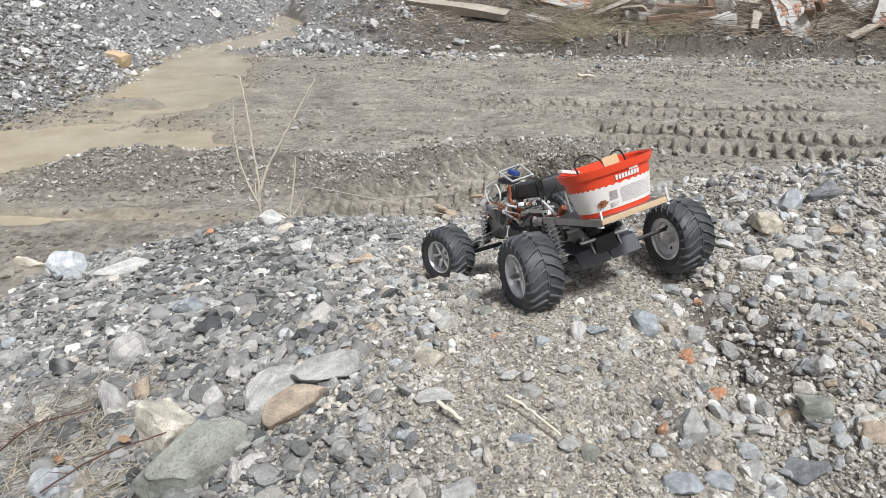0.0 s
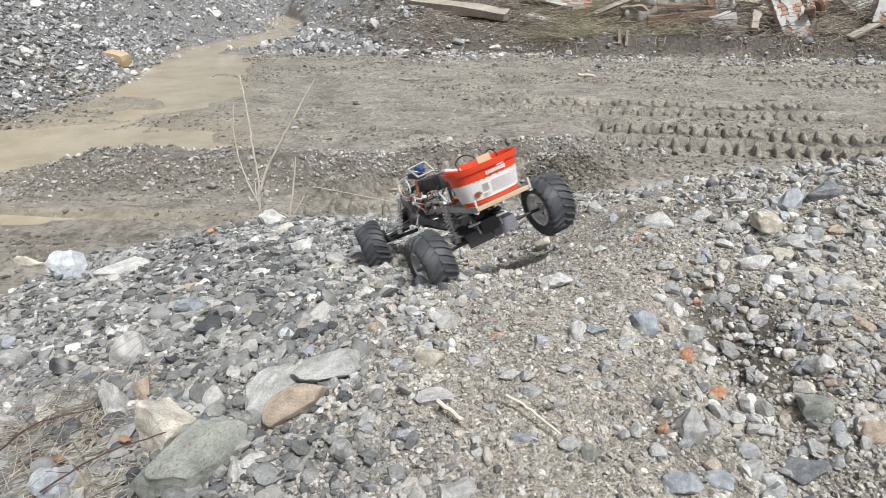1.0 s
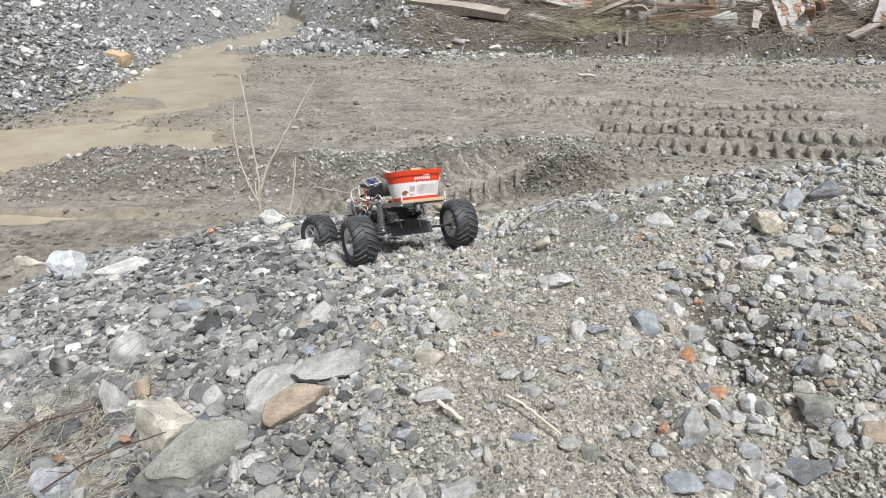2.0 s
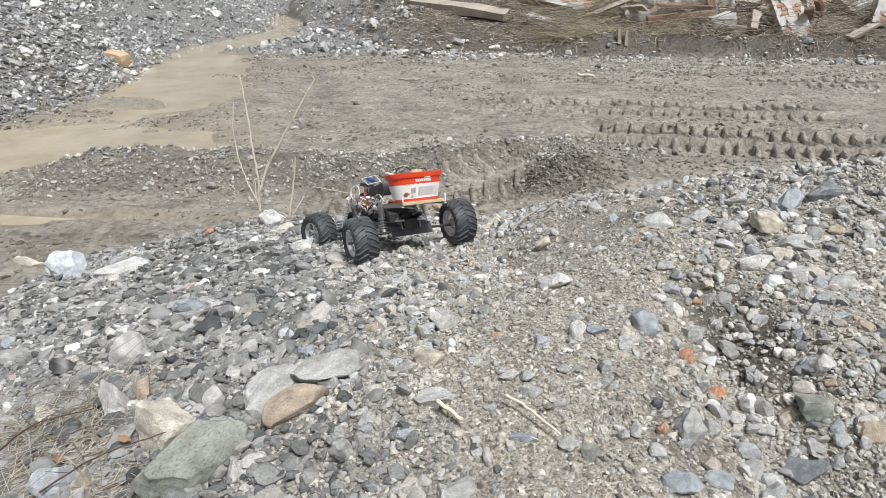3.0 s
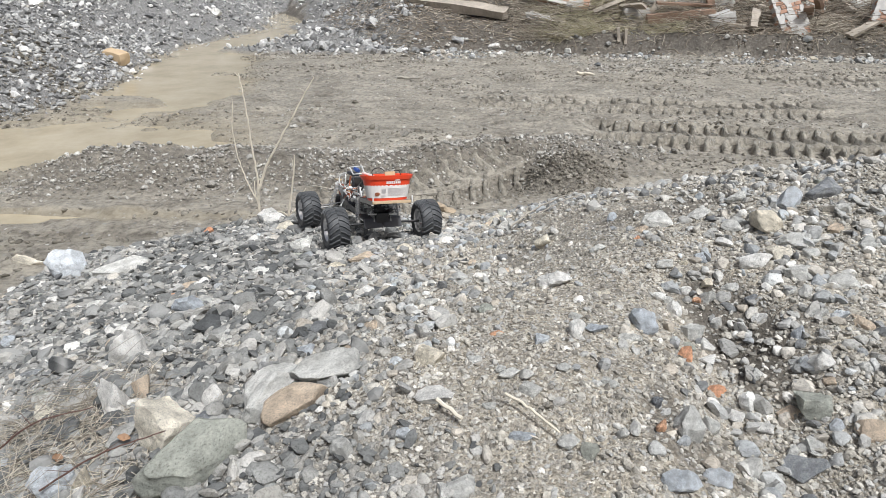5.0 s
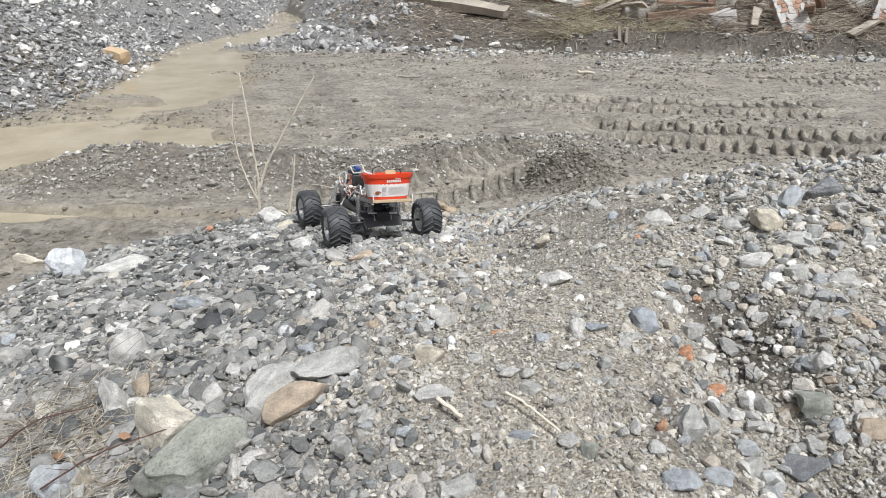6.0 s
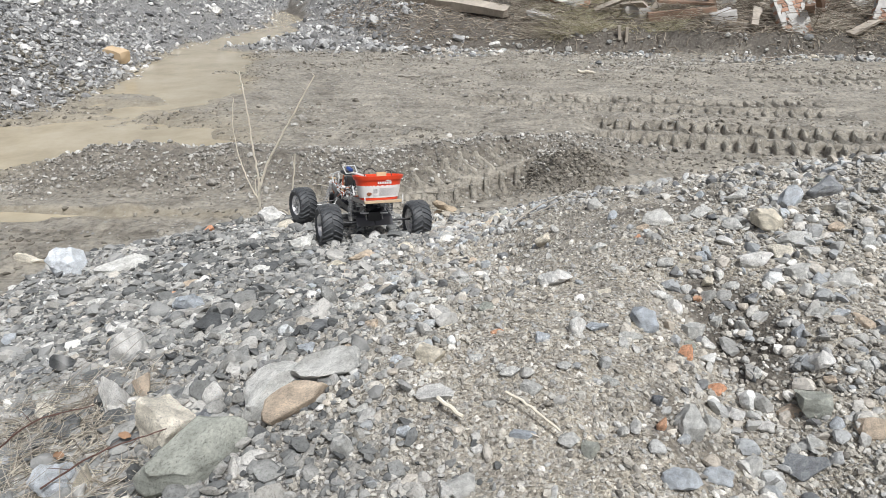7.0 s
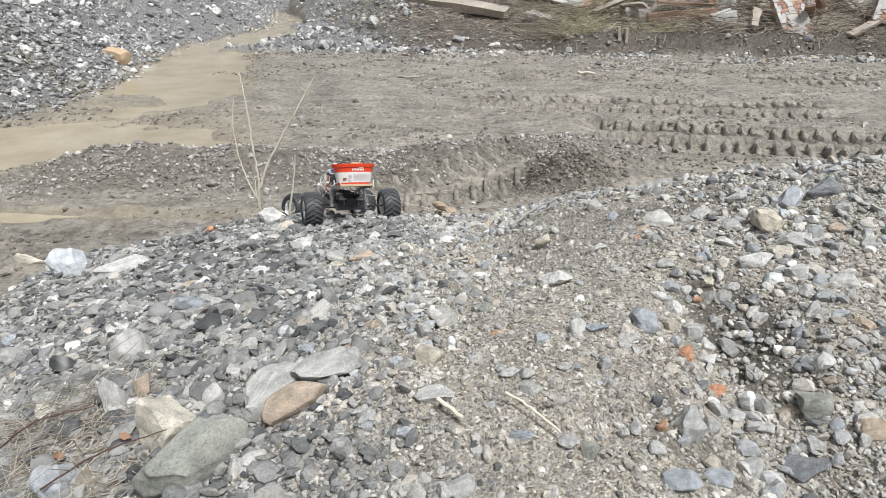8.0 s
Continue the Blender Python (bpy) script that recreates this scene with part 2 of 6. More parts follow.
# start, end, width, lug spacing and depth of each tyre print
PRINTS = [(1.55, 6.26, 9.0, 4.42, 0.66, 0.148, 0.085), (0.35, 7.72, 4.4, 7.08, 0.52, 0.150, 0.042), (4.3, 9.1, 10.0, 8.3, 0.5, 0.15, 0.036),
          (-1.0, 4.20, 0.70, 5.06, 0.36, 0.145, 0.052)]


def pile_foot(y):
    return -4.55 - 0.07 * (y - 6.3) + 0.25 * np.sin(y * 0.9) + 0.8 * step(9.5, 17, y)


def bank_foot(x):
    return np.minimum(20.2, 11.5 - 0.17 * np.maximum(x - 2, 0) + 2.1 * np.maximum(-0.6 - x, 0) + 0.15 * np.sin(x * 2.1))


def puddle(x, y):
    """How far inside the puddle, about 1 in the middle and 0 at its rim."""
    lower = 1 - ((x + 4.25) / 2.2) ** 2 - ((y - 5.75 - 0.18 * (x + 3.9)) / 0.95) ** 2
    middle = 1 - ((x + 3.65 + 0.12 * (y - 8.5)) / 0.85) ** 2 - ((y - 8.9) / 2.7) ** 2
    upper = 1 - ((x + 4.15 + 0.09 * (y - 13)) / 0.95) ** 2 - ((y - 15.2) / 5.6) ** 2
    rut = 1 - ((x + 3.0) / 1.2) ** 2 - ((y - 3.93 + 0.02 * x) / 0.085) ** 2
    ragged = 0.42 * rough(x, y, 0.9, 51) + 0.3 * rough(x * 0.6, y, 0.3, 52) + 0.2 * rough(x * 0.6, y, 0.12, 53)
    ragged = ragged - 1.3 * np.exp(-(((x + 3.85) / 0.55) ** 2 + ((y - 7.7) / 0.28) ** 2)) - 1.4 * np.exp(-(((x + 3.75) / 0.5) ** 2 + ((y - 12.2) / 0.35) ** 2))
    return np.maximum(np.maximum(np.maximum(lower, middle), upper) + ragged, 0.45 * rut + 0.7 * ragged - 0.22)


def base(x, y):
    """The muddy yard behind the mound, with puddle, ruts, berm, gravel pile and debris bank."""
    z = 0.02 * rough(x, y, 1.7, 1) + 0.018 * rough(x * 0.5, y, 0.4, 2) + 0.020 * rough(x * 0.55, y, 0.15, 13) + 0.012 * rough(x, y, 0.07, 14)
    z = z + 0.05 * step(0.2, -0.5, puddle(x, y)) - 0.04 * step(-0.1, 0.5, puddle(x, y)) - 0.02
    berm_y = 5.02 + 0.18 * np.maximum(x + 0.6, 0) + 0.08 * np.sin(x * 2.3)
    berm = 0.17 * np.exp(-((y - berm_y) / 0.32) ** 2) * step(-3.7, -2.7, x) * step(1.9, 0.9, x)
    z = z + berm * (0.85 + 0.25 * rough(x, y, 0.4, 5) + 0.2 * rough(x, y, 0.12, 15))
    z = z - 0.10 * np.exp(-((y - 4.55 - 0.5 * x) / 0.30) ** 2) * step(-0.9, -0.2, x) * step(1.3, 0.6, x)
    # a dark heap of churned gravel shuts the rut off
    z = z + 0.15 * np.exp(-(((x - 0.98) / 0.30) ** 2 + ((y - 4.78) / 0.36) ** 2) ** 2) * (1 + 0.4 * rough(x, y, 0.2, 16) + 0.25 * rough(x, y, 0.08, 17))
    for print_ in PRINTS:
        z = z + track(x, y, *print_)
    pile = np.minimum(0.62 * (pile_foot(y) - x), 1.9 + 0.1 * rough(x, y, 2.0, 7))
    pile = pile + (0.10 * rough(x, y, 0.8, 9) + 0.05 * rough(x, y, 0.3, 10)) * step(0.0, 0.4, pile)
    run = y - bank_foot(x)
    lip = step(1.5, 3.0, x)
    bank = np.minimum(lip * 0.28 * step(0.0, 0.25, run) + (0.33 - 0.10 * lip) * run, 1.6)
    bank = bank + (0.10 * rough(x, y, 0.9, 11) + 0.05 * rough(x, y, 0.25, 12)) * step(0.0, 0.3, run)
    return smax(smax(z, pile, 0.08), bank, 0.05)


def ground_height(x, y):
    x, y = np.asarray(x, float), np.asarray(y, float)
    m = mound(x, y)
    m = m + 0.02 * rough(x, y, 0.45, 20) + 0.012 * rough(x, y, 0.17, 21) + 0.006 * rough(x, y, 0.06, 22)
    return smax(m, base(x, y), 0.06)


def height(x, y):
    return float(ground_height(np.array([x]), np.array([y]))[0])


# ---------------------------------------------------------------- mesh helpers
def mesh_of(name, verts, faces, mat, smooth=True):
    me = bpy.data.meshes.new(name)
    verts, faces = np.asarray(verts, np.float32), np.asarray(faces, np.int32)
    k = faces.shape[1]
    me.vertices.add(len(verts))
    me.vertices.foreach_set("co", verts.ravel())
    me.loops.add(faces.size)
    me.loops.foreach_set("vertex_index", faces.ravel())
    me.polygons.add(len(faces))
    me.polygons.foreach_set("loop_start", np.arange(0, faces.size, k, dtype=np.int32))
    me.polygons.foreach_set("use_smooth", np.full(len(faces), smooth))
    me.update(calc_edges=True)
    me.materials.append(mat)
    return me


def spread(stops):
    """Grid lines: (start, end, spacing) runs one after the other."""
    return np.unique(np.round(np.concatenate([np.arange(a, b, s) for a, b, s in stops]), 4))


def land():
    far = np.array([12, 14, 17, 21, 27, 36, 50, 75, 120, 200, 400.0])
    xs = np.concatenate([-far[::-1], spread([(-11, -5.5, 0.12), (-5.5, -2.4, 0.04), (-2.4, 1.9, 0.023), (1.9, 6.5, 0.033), (6.5, 11, 0.12)]), far])
    ys = np.concatenate([-far[::-1], spread([(-11, 0, 0.5), (0, 0.4, 0.1), (0.4, 3.6, 0.023), (3.6, 7.2, 0.028), (7.2, 10, 0.045), (10, 24, 0.09)]), [24.5, 26, 28, 35, 50, 75, 120, 200, 400.0]])
    gx, gy = np.meshgrid(xs, ys)
    gz = ground_height(gx, gy)
    nx, ny = len(xs), len(ys)
    i = np.arange(nx * ny).reshape(ny, nx)
    faces = np.stack([i[:-1, :-1], i[:-1, 1:], i[1:, 1:], i[1:, :-1]], -1).reshape(-1, 4)
    me = mesh_of("ground", np.stack([gx, gy, gz], -1).reshape(-1, 3), faces, earth_mat)
    soil = np.zeros((ny, nx, 4), np.float32)
    soil[..., 0] = step(-0.05, 0.06, mound(gx, gy) - base(gx, gy))
    soil[..., 1] = step(-0.25, 0.0, gy - bank_foot(gx) + 0.25 * rough(gx, gy, 0.5, 31))
    soil[..., 2] = step(-0.1, 0.15, pile_foot(gy) - gx + 0.15 * rough(gx, gy, 0.4, 32))
    berm = step(0.7, 0.25, np.abs(gy - 4.95 - 0.18 * np.maximum(gx + 0.6, 0))) * step(-3.7, -2.9, gx) * step(2.2, 1.0, gx)
    # dark brown patches on the mound; the fourth lies under the truck's last stop
    for cx, cy, rx, ry, much in ((0.56, 1.02, 0.10, 0.20, 0.9), (0.62, 1.62, 0.16, 0.10, 0.6), (-0.22, 1.75, 0.14, 0.14, 0.35), (-0.34, 2.60, 0.15, 0.10, 0.9), (0.36, 0.74, 0.09, 0.10, 0.7)):
        patch = np.exp(-(((gx - cx) / rx) ** 2 + ((gy - cy) / ry) ** 2)) + 0.35 * rough(gx, gy, 0.09, 33)
        soil[..., 1] = np.maximum(soil[..., 1], much * step(0.25, 0.7, patch) * soil[..., 0])
    soil[..., 1] = np.maximum(soil[..., 1], 0.55 * berm * (1 - soil[..., 0]))
    slaty = step(0.15, -0.45, gx + 0.12 * (gy - 1.0) + 0.22 * rough(gx, gy, 0.3, 43)) * soil[..., 0]
    soil[..., 2] = np.maximum(soil[..., 2], 0.75 * slaty)
    heap = np.exp(-(((gx - 0.98) / 0.33) ** 2 + ((gy - 4.78) / 0.40) ** 2) ** 2)
    soil[..., 1] = np.maximum(soil[..., 1], 0.9 * heap * (1 - soil[..., 0]))
    # stony dark ground where the bank runs out behind the puddle
    stony = step(-0.2, -1.2, gx + 0.4 * rough(gx, gy, 0.8, 34)) * step(11.2, 12.4, gy) * step(0.0, -0.3, puddle(gx, gy))
    soil[..., 1] = soil[..., 1] * (1 - stony)
    soil[..., 2] = np.maximum(soil[..., 2], 0.9 * stony)
    soil[..., 3] = step(-1.1, -0.1, puddle(gx, gy) + 0.35 * rough(gx * 0.5, gy, 0.35, 35)) * (1 - soil[..., 0])
    me.attributes.new("soil", "FLOAT_COLOR", "POINT").data.foreach_set("color", soil.ravel())
    tagged(new("ground", me), "gravel mound and muddy yard with tyre tracks", "ground", kind="structure")


def water():
    xs, ys = np.linspace(-7.5, -1.0, 40), np.linspace(3.4, 23, 80)
    gx, gy = np.meshgrid(xs, ys)
    i = np.arange(gx.size).reshape(gx.shape)
    faces = np.stack([i[:-1, :-1], i[:-1, 1:], i[1:, 1:], i[1:, :-1]], -1).reshape(-1, 4)
    me = mesh_of("water", np.stack([gx, gy, gx * 0 - 0.012], -1).reshape(-1, 3), faces, water_mat)
    tagged(new("water", me), "shallow brown muddy puddle in the yard", "puddle", kind="structure")


def tyre_print(x0, y0, x1, y1, width, pitch, depth):
    """The mud ridges left standing between a tyre's lugs, two rows and the seam between them."""
    r = np.random.RandomState(int(x0 * 100 + 500))
    length = math.hypot(x1 - x0, y1 - y0)
    ex, ey = (x1 - x0) / length, (y1 - y0) / length
    vs, fs = [], []

    def strip(points, halves, tall):
        start = len(vs)
        for (a, c), hw, h in zip(points, halves, tall):
            for da, dz in ((-hw, -0.035), (-0.75 * hw, h), (0.3 * hw, h * 0.8), (1.35 * hw, -0.035)):
                vs.append((a + da, c, dz))
        for q in range(len(points) - 1):
            for k in range(3):
                b = start + 4 * q + k
                fs.append((b, b + 1, b + 5, b + 4))

    for side in (-1, 1):
        for k in range(int(length / pitch)):
            a0 = (k + (0.45 if side > 0 else 0)) * pitch + r.normal(0, 0.008)
            if (a0 * ex + x0) > 6.5 or r.uniform() < 0.015:
                continue
            wear = r.uniform(0.85, 1.1)
            cs = np.append(np.linspace(0.0, width / 2, 8), width / 2 + 0.05)
            pts = [(a0 - 0.05 * c + 0.085 * math.exp(-(c / 0.10) ** 2) + 0.05 * (c / width) ** 2 + r.normal(0, 0.003), side * c) for c in cs]
            half = [pitch * (0.25 - 0.05 * min(1, c / 0.14)) * r.uniform(0.88, 1.12) for c in cs]
            tops = [depth * wear * r.uniform(0.9, 1.1) for _ in cs]
            tops[0], tops[-2], tops[-1] = tops[0] * 0.8, tops[-2] * 0.9, -0.035
            strip(pts, half, tops)
    # the unbroken seam along the middle of the print
    start = len(vs)
    along = np.arange(0.05, min(length, 6.5 / max(ex, 0.1)), 0.04)
    for a in along:
        for c, dz in ((-0.05, -0.035), (-0.022, 0.75 * depth), (0.022, 0.75 * depth), (0.05, -0.035)):
            vs.append((a, c + r.normal(0, 0.003), dz * (1 + r.normal(0, 0.08))))
    for q in range(len(along) - 1):
        for k in range(3):
            b = start + 4 * q + k
            fs.append((b, b + 4, b + 5, b + 1))
    v = np.array(vs)
    sway = -0.05 * rough(v[:, 0], v[:, 0] * 0 + y0, 0.9, 3)
    c = v[:, 1] + sway
    gx, gy = x0 + v[:, 0] * ex - c * ey, y0 + v[:, 0] * ey + c * ex
    gz = ground_height(gx, gy) + v[:, 2] + 0.006 * rough(gx, gy, 0.05, 18)
    me = mesh_of("tyre_track", np.stack([gx, gy, gz], 1), np.array(fs), earth_mat)
    me.attributes.new("soil", "FLOAT_COLOR", "POINT").data.foreach_set("color", np.zeros(len(v) * 4, np.float32))
    tagged(new("tyre_track", me), "loader tyre print with mud ridges between the lugs", "tyre track", kind="structure")


land()
water()
for print_ in PRINTS:
    tyre_print(*print_)


# ---------------------------------------------------------------- gravel
def ball(subdiv):
    bm = bmesh.new()
    bmesh.ops.create_icosphere(bm, subdivisions=subdiv, radius=1)
    v = np.array([q.co[:] for q in bm.verts])
    bm.verts.index_update()
    f = np.array([[q.index for q in p.verts] for p in bm.faces])
    bm.free()
    return v, f


def pebble(subdiv, seed, cuts=7, bumps=0.08, worn=0.55):
    """A stone: a ball broken off flat on a few random sides."""
    r = np.random.RandomState(seed)
    v, f = ball(subdiv)
    v = v.copy()
    for _ in range(cuts):
        d = r.normal(size=3)
        d /= np.linalg.norm(d)
        over = v @ d - r.uniform(worn, 0.85)
        v -= np.outer(np.where(over > 0, over * 0.97, 0), d)
    k = r.normal(size=(4, 3)) * 2.2
    v *= (1 + bumps * np.sin(v @ k.T + r.uniform(0, 6, 4)).sum(1) / 2)[:, None]
    return v / np.abs(v).max(0), f


def turns(r, n, lean, lie=None):
    """Random rotations: any way about the upright, or near one bearing, leaning up to that many radians."""
    a, b, c = r.uniform(0, 6.283, n) if lie is None else r.normal(lie, 0.5, n), r.normal(0, lean, n), r.normal(0, lean, n)
    ca, sa, cb, sb, cc, sc = np.cos(a), np.sin(a), np.cos(b), np.sin(b), np.cos(c), np.sin(c)
    m = np.empty((n, 3, 3))
    m[:, 0] = np.stack([ca * cb, ca * sb * sc - sa * cc, ca * sb * cc + sa * sc], 1)
    m[:, 1] = np.stack([sa * cb, sa * sb * sc + ca * cc, sa * sb * cc - ca * sc], 1)
    m[:, 2] = np.stack([-sb, cb * sc, cb * cc], 1)
    return m


def scatter(name, label, mat, x, y, size, shapes, seed, lean=0.5, sink=0.14, flat=(0.35, 0.8), smooth=False, lie=None):
    """Many stones as one mesh, each half sunk in the ground below it."""
    r = np.random.RandomState(seed)
    n = len(x)
    z = ground_height(x, y)
    s = np.stack([size, size * r.uniform(0.55, 1.0, n), size * r.uniform(flat[0], flat[1], n)], 1) / 2
    z = z + s[:, 2] * (1 - 2 * sink)
    rot, which = turns(r, n, lean, lie), r.randint(0, len(shapes), n)
    vs, fs, at = [], [], 0
    for k, (v, f) in enumerate(shapes):
        sel = np.where(which == k)[0]
        p = np.einsum("nij,nvj->nvi", rot[sel], v[None] * s[sel][:, None])
        p += np.stack([x[sel], y[sel], z[sel]], 1)[:, None]
        vs.append(p.reshape(-1, 3))
        fs.append((f[None] + (np.arange(len(sel)) * len(v))[:, None, None]).reshape(-1, 3) + at)
        at += len(sel) * len(v)
    me = mesh_of(name, np.concatenate(vs), np.concatenate(fs), mat, smooth)
    return tagged(new(name, me), label, "gravel", kind="stuff")


def strewn(r, n, x0, x1, y0, y1, keep):
    x, y = r.uniform(x0, x1, n), r.uniform(y0, y1, n)
    k = keep(x, y) > r.uniform(0, 1, n)
    return x[k], y[k]


coarse = [pebble(2, 100 + k, 12, 0.05, 0.42) for k in range(20)]
small = [pebble(1, 200 + k, 6, 0.16, 0.5) for k in range(14)]


def on_mound(x, y):
    """1 on the mound's near and top side, where gravel shows."""
    up = step(0.0, 0.05, mound(x, y) - base(x, y))
    seen = (np.abs(x) < 0.15 + 0.79 * y) & (0.553 * x + 0.833 * y < 2.5 + 0.3 * (x < -0.5))
    return up * seen


def bare(x, y):
    """Less gravel on the trodden sandy strip along the top."""
    strip = np.exp(-(((x - 0.25 - 0.25 * (y - 1.2)) / 0.32) ** 2)) * step(2.3, 1.6, y)
    return np.clip(1 - 0.93 * strip + 0.3 * rough(x, y, 0.25, 41) - 0.9 * np.exp(-(((x - 0.58) / 0.16) ** 2 + ((y - 1.60) / 0.12) ** 2)), 0.04, 1)


def gravel():
    r = np.random.RandomState(5)
    x, y = strewn(r, 40000, -3.0, 2.2, 0.45, 3.7, lambda x, y: on_mound(x, y) * bare(x, y))
    size = np.clip(0.0185 * np.exp(r.normal(0, 0.42, len(x))), 0.008, 0.05)
    slaty = r.uniform(0, 1, len(x)) < 0.82 * step(0.10, -0.40, x + 0.12 * (y - 1.0) + 0.22 * rough(x, y, 0.3, 43))
    slab = slaty & (size > 0.0165) & (r.uniform(0, 1, len(x)) < 0.6)
    scatter("slaty_gravel", "flat grey slaty stones lying down the mound's side", slate_mat, x[slab], y[slab], size[slab] * 1.42, coarse, 26,
            lean=0.36, sink=0.04, flat=(0.28, 0.6), lie=0.75)
    big = (size > 0.0195) & ~slaty
    scatter("mound_gravel", "grey and beige river gravel on the mound", gravel_mat, x[big], y[big], size[big], coarse, 6, sink=0.27)
    chip = (size <= 0.0195) & (~slaty | (r.uniform(0, 1, len(x)) < 0.6))
    scatter("mound_chippings", "small angular grey chippings on the mound", grit_mat, x[chip], y[chip], size[chip], small, 16, sink=0.3)
    x, y = strewn(r, 62000, -3.0, 0.1, 0.6, 3.5, lambda x, y: on_mound(x, y) * step(0.15, -0.40, x + 0.12 * (y - 1.0) + 0.22 * rough(x, y, 0.3, 43)))
    size = np.clip(0.0155 * np.exp(r.normal(0, 0.34, len(x))), 0.008, 0.035)
    scatter("slate_chips", "small flat slate chips between the larger stones", slate_mat, x, y, size, small, 27, lean=0.4, sink=0.1, flat=(0.3, 0.65), lie=0.75)
    x, y = strewn(r, 135000, -1.6, 1.5, 0.45, 2.2, lambda x, y: step(2.6, 0.7, y) * on_mound(x, y) * (0.35 + 0.65 * bare(x, y)) * (1 - 0.5 * step(-0.1, -0.35, x)) * (1 - 0.7 * np.exp(-(((x - 0.54) / 0.10) ** 2 + ((y - 1.0) / 0.2) ** 2))))
    size = np.clip(0.0078 * np.exp(r.normal(0, 0.4, len(x))), 0.004, 0.018)
    scatter("fine_gravel", "fine grey and sandy grit between the stones", grit_mat, x, y, size, small, 7, sink=0.36)
    x, y = strewn(r, 66000, -11, -3.2, 5.5, 24, lambda x, y: step(-0.35, 0.3, pile_foot(y) - x) * (x > -0.75 * y - 0.5) * (0.6 + 0.4 * (y < 12)))
    size = np.clip(0.043 * np.exp(r.normal(0, 0.5, len(x))), 0.02, 0.17)
    scatter("pile_gravel", "crushed grey gravel heaped in a pile", pile_mat, x, y, size, small, 8)

    x, y = strewn(r, 16000, -9, 0.6, 11.3, 24, lambda x, y: (puddle(x, y) < -0.1) * ((pile_foot(y) < x) | (y > 19)) * step(0.5, -0.6, x) * np.clip(0.5 + 0.7 * rough(x, y, 0.7, 47), 0, 1))
    size = np.clip(0.060 * np.exp(r.normal(0, 0.55, len(x))), 0.025, 0.28)
    scatter("far_gravel", "pale broken stones on dark soil behind the puddle", pile_mat, x, y, size, small, 19)
    x, y = strewn(r, 7000, 0.4, 1.6, 4.2, 5.5, lambda x, y: np.exp(-(((x - 0.98) / 0.33) ** 2 + ((y - 4.78) / 0.40) ** 2) ** 2))
    size = np.clip(0.017 * np.exp(r.normal(0, 0.45, len(x))), 0.008, 0.05)
    px, py = strewn(r, 9000, -7.5, -4.2, 6.2, 9.4, lambda x, y: step(-0.3, 0.1, pile_foot(y) - x) * step(1.6, 0.5, pile_foot(y) - x) * step(9.4, 8.2, y) * np.clip(0.5 + 0.6 * rough(x, y, 0.5, 49), 0, 1))
    scatter("dark_gravel", "dark wet gravel at the foot of the pile", clod_mat, px, py, np.clip(0.036 * np.exp(r.normal(0, 0.4, len(px))), 0.016, 0.11), small, 22)
    scatter("rut_gravel", "dark wet gravel heaped at the end of the rut", clod_mat, x, y, size, small, 20)

    x, y = strewn(r, 13000, -4, 4.2, -2.6, 3.4, lambda x, y: step(0.0, 0.05, mound(x, y) - base(x, y)) * (1 - on_mound(x, y)))
    size = np.clip(0.032 * np.exp(r.normal(0, 0.45, len(x))), 0.014, 0.09)
    scatter("heap_gravel", "grey gravel on the back of the heap", gravel_mat, x, y, size, small, 18)

    def berm(x, y):
        return step(0.75, 0.2, np.abs(y - 4.95 - 0.18 * np.maximum(x + 0.6, 0))) * step(-3.8, -2.9, x) * step(2.4, 1.2, x) * np.where(x > -0.8, 0.2 + 0.8 * step(4.70, 4.9, y - 0.27 * x), 1)

    x, y = strewn(r, 42000, -4, 2.4, 4.0, 6.2, lambda x, y: 0.8 * berm(x, y) * np.clip(0.6 + 0.6 * rough(x, y, 0.3, 44), 0, 1))
    size = np.clip(0.019 * np.exp(r.normal(0, 0.45, len(x))), 0.009, 0.08)
    scatter("berm_gravel", "dark muddy gravel on a low ridge beside the ruts", yard_mat, x, y, size, small, 9)
    x, y = strewn(r, 34000, -8, 10, 3.5, 16, lambda x, y: (puddle(x, y) < -0.2) * np.clip(0.25 + 0.7 * rough(x, y, 0.8, 45) + 0.6 * step(1.6, 0.2, np.abs(y - bank_foot(x) + 0.3)), 0, 1))
    size = np.clip(0.022 * np.exp(r.normal(0, 0.5, len(x))), 0.010, 0.11)
    px, py = strewn(r, 7500, 1.6, 5.2, 9.0, 11.4, lambda x, y: np.exp(-(((x - 3.2) / 0.95) ** 2 + ((y - 10.4) / 0.6) ** 2)) * (0.6 + 0.6 * rough(x, y, 0.35, 61)))
    x, y = np.append(x, px), np.append(y, py)
    size = np.append(size, np.clip(0.032 * np.exp(r.normal(0, 0.4, len(px))), 0.014, 0.08))
    scatter("yard_gravel", "scattered pebbles trodden into the wet mud", yard_mat, x, y, size, small, 10, sink=0.4)

    x, y = strewn(r, 9000, -1.5, 9.5, 9.6, 12.5, lambda x, y: np.exp(-((y - bank_foot(x) + 0.25) / 0.38) ** 2) * np.clip(0.35 + 0.9 * rough(x, y, 0.6, 63), 0, 1))
    size = np.clip(0.052 * np.exp(r.normal(0, 0.45, len(x))), 0.025, 0.17)
    scatter("bank_stones", "pale stones fallen along the foot of the bank", gravel_mat, x, y, size, small, 21, sink=0.2)

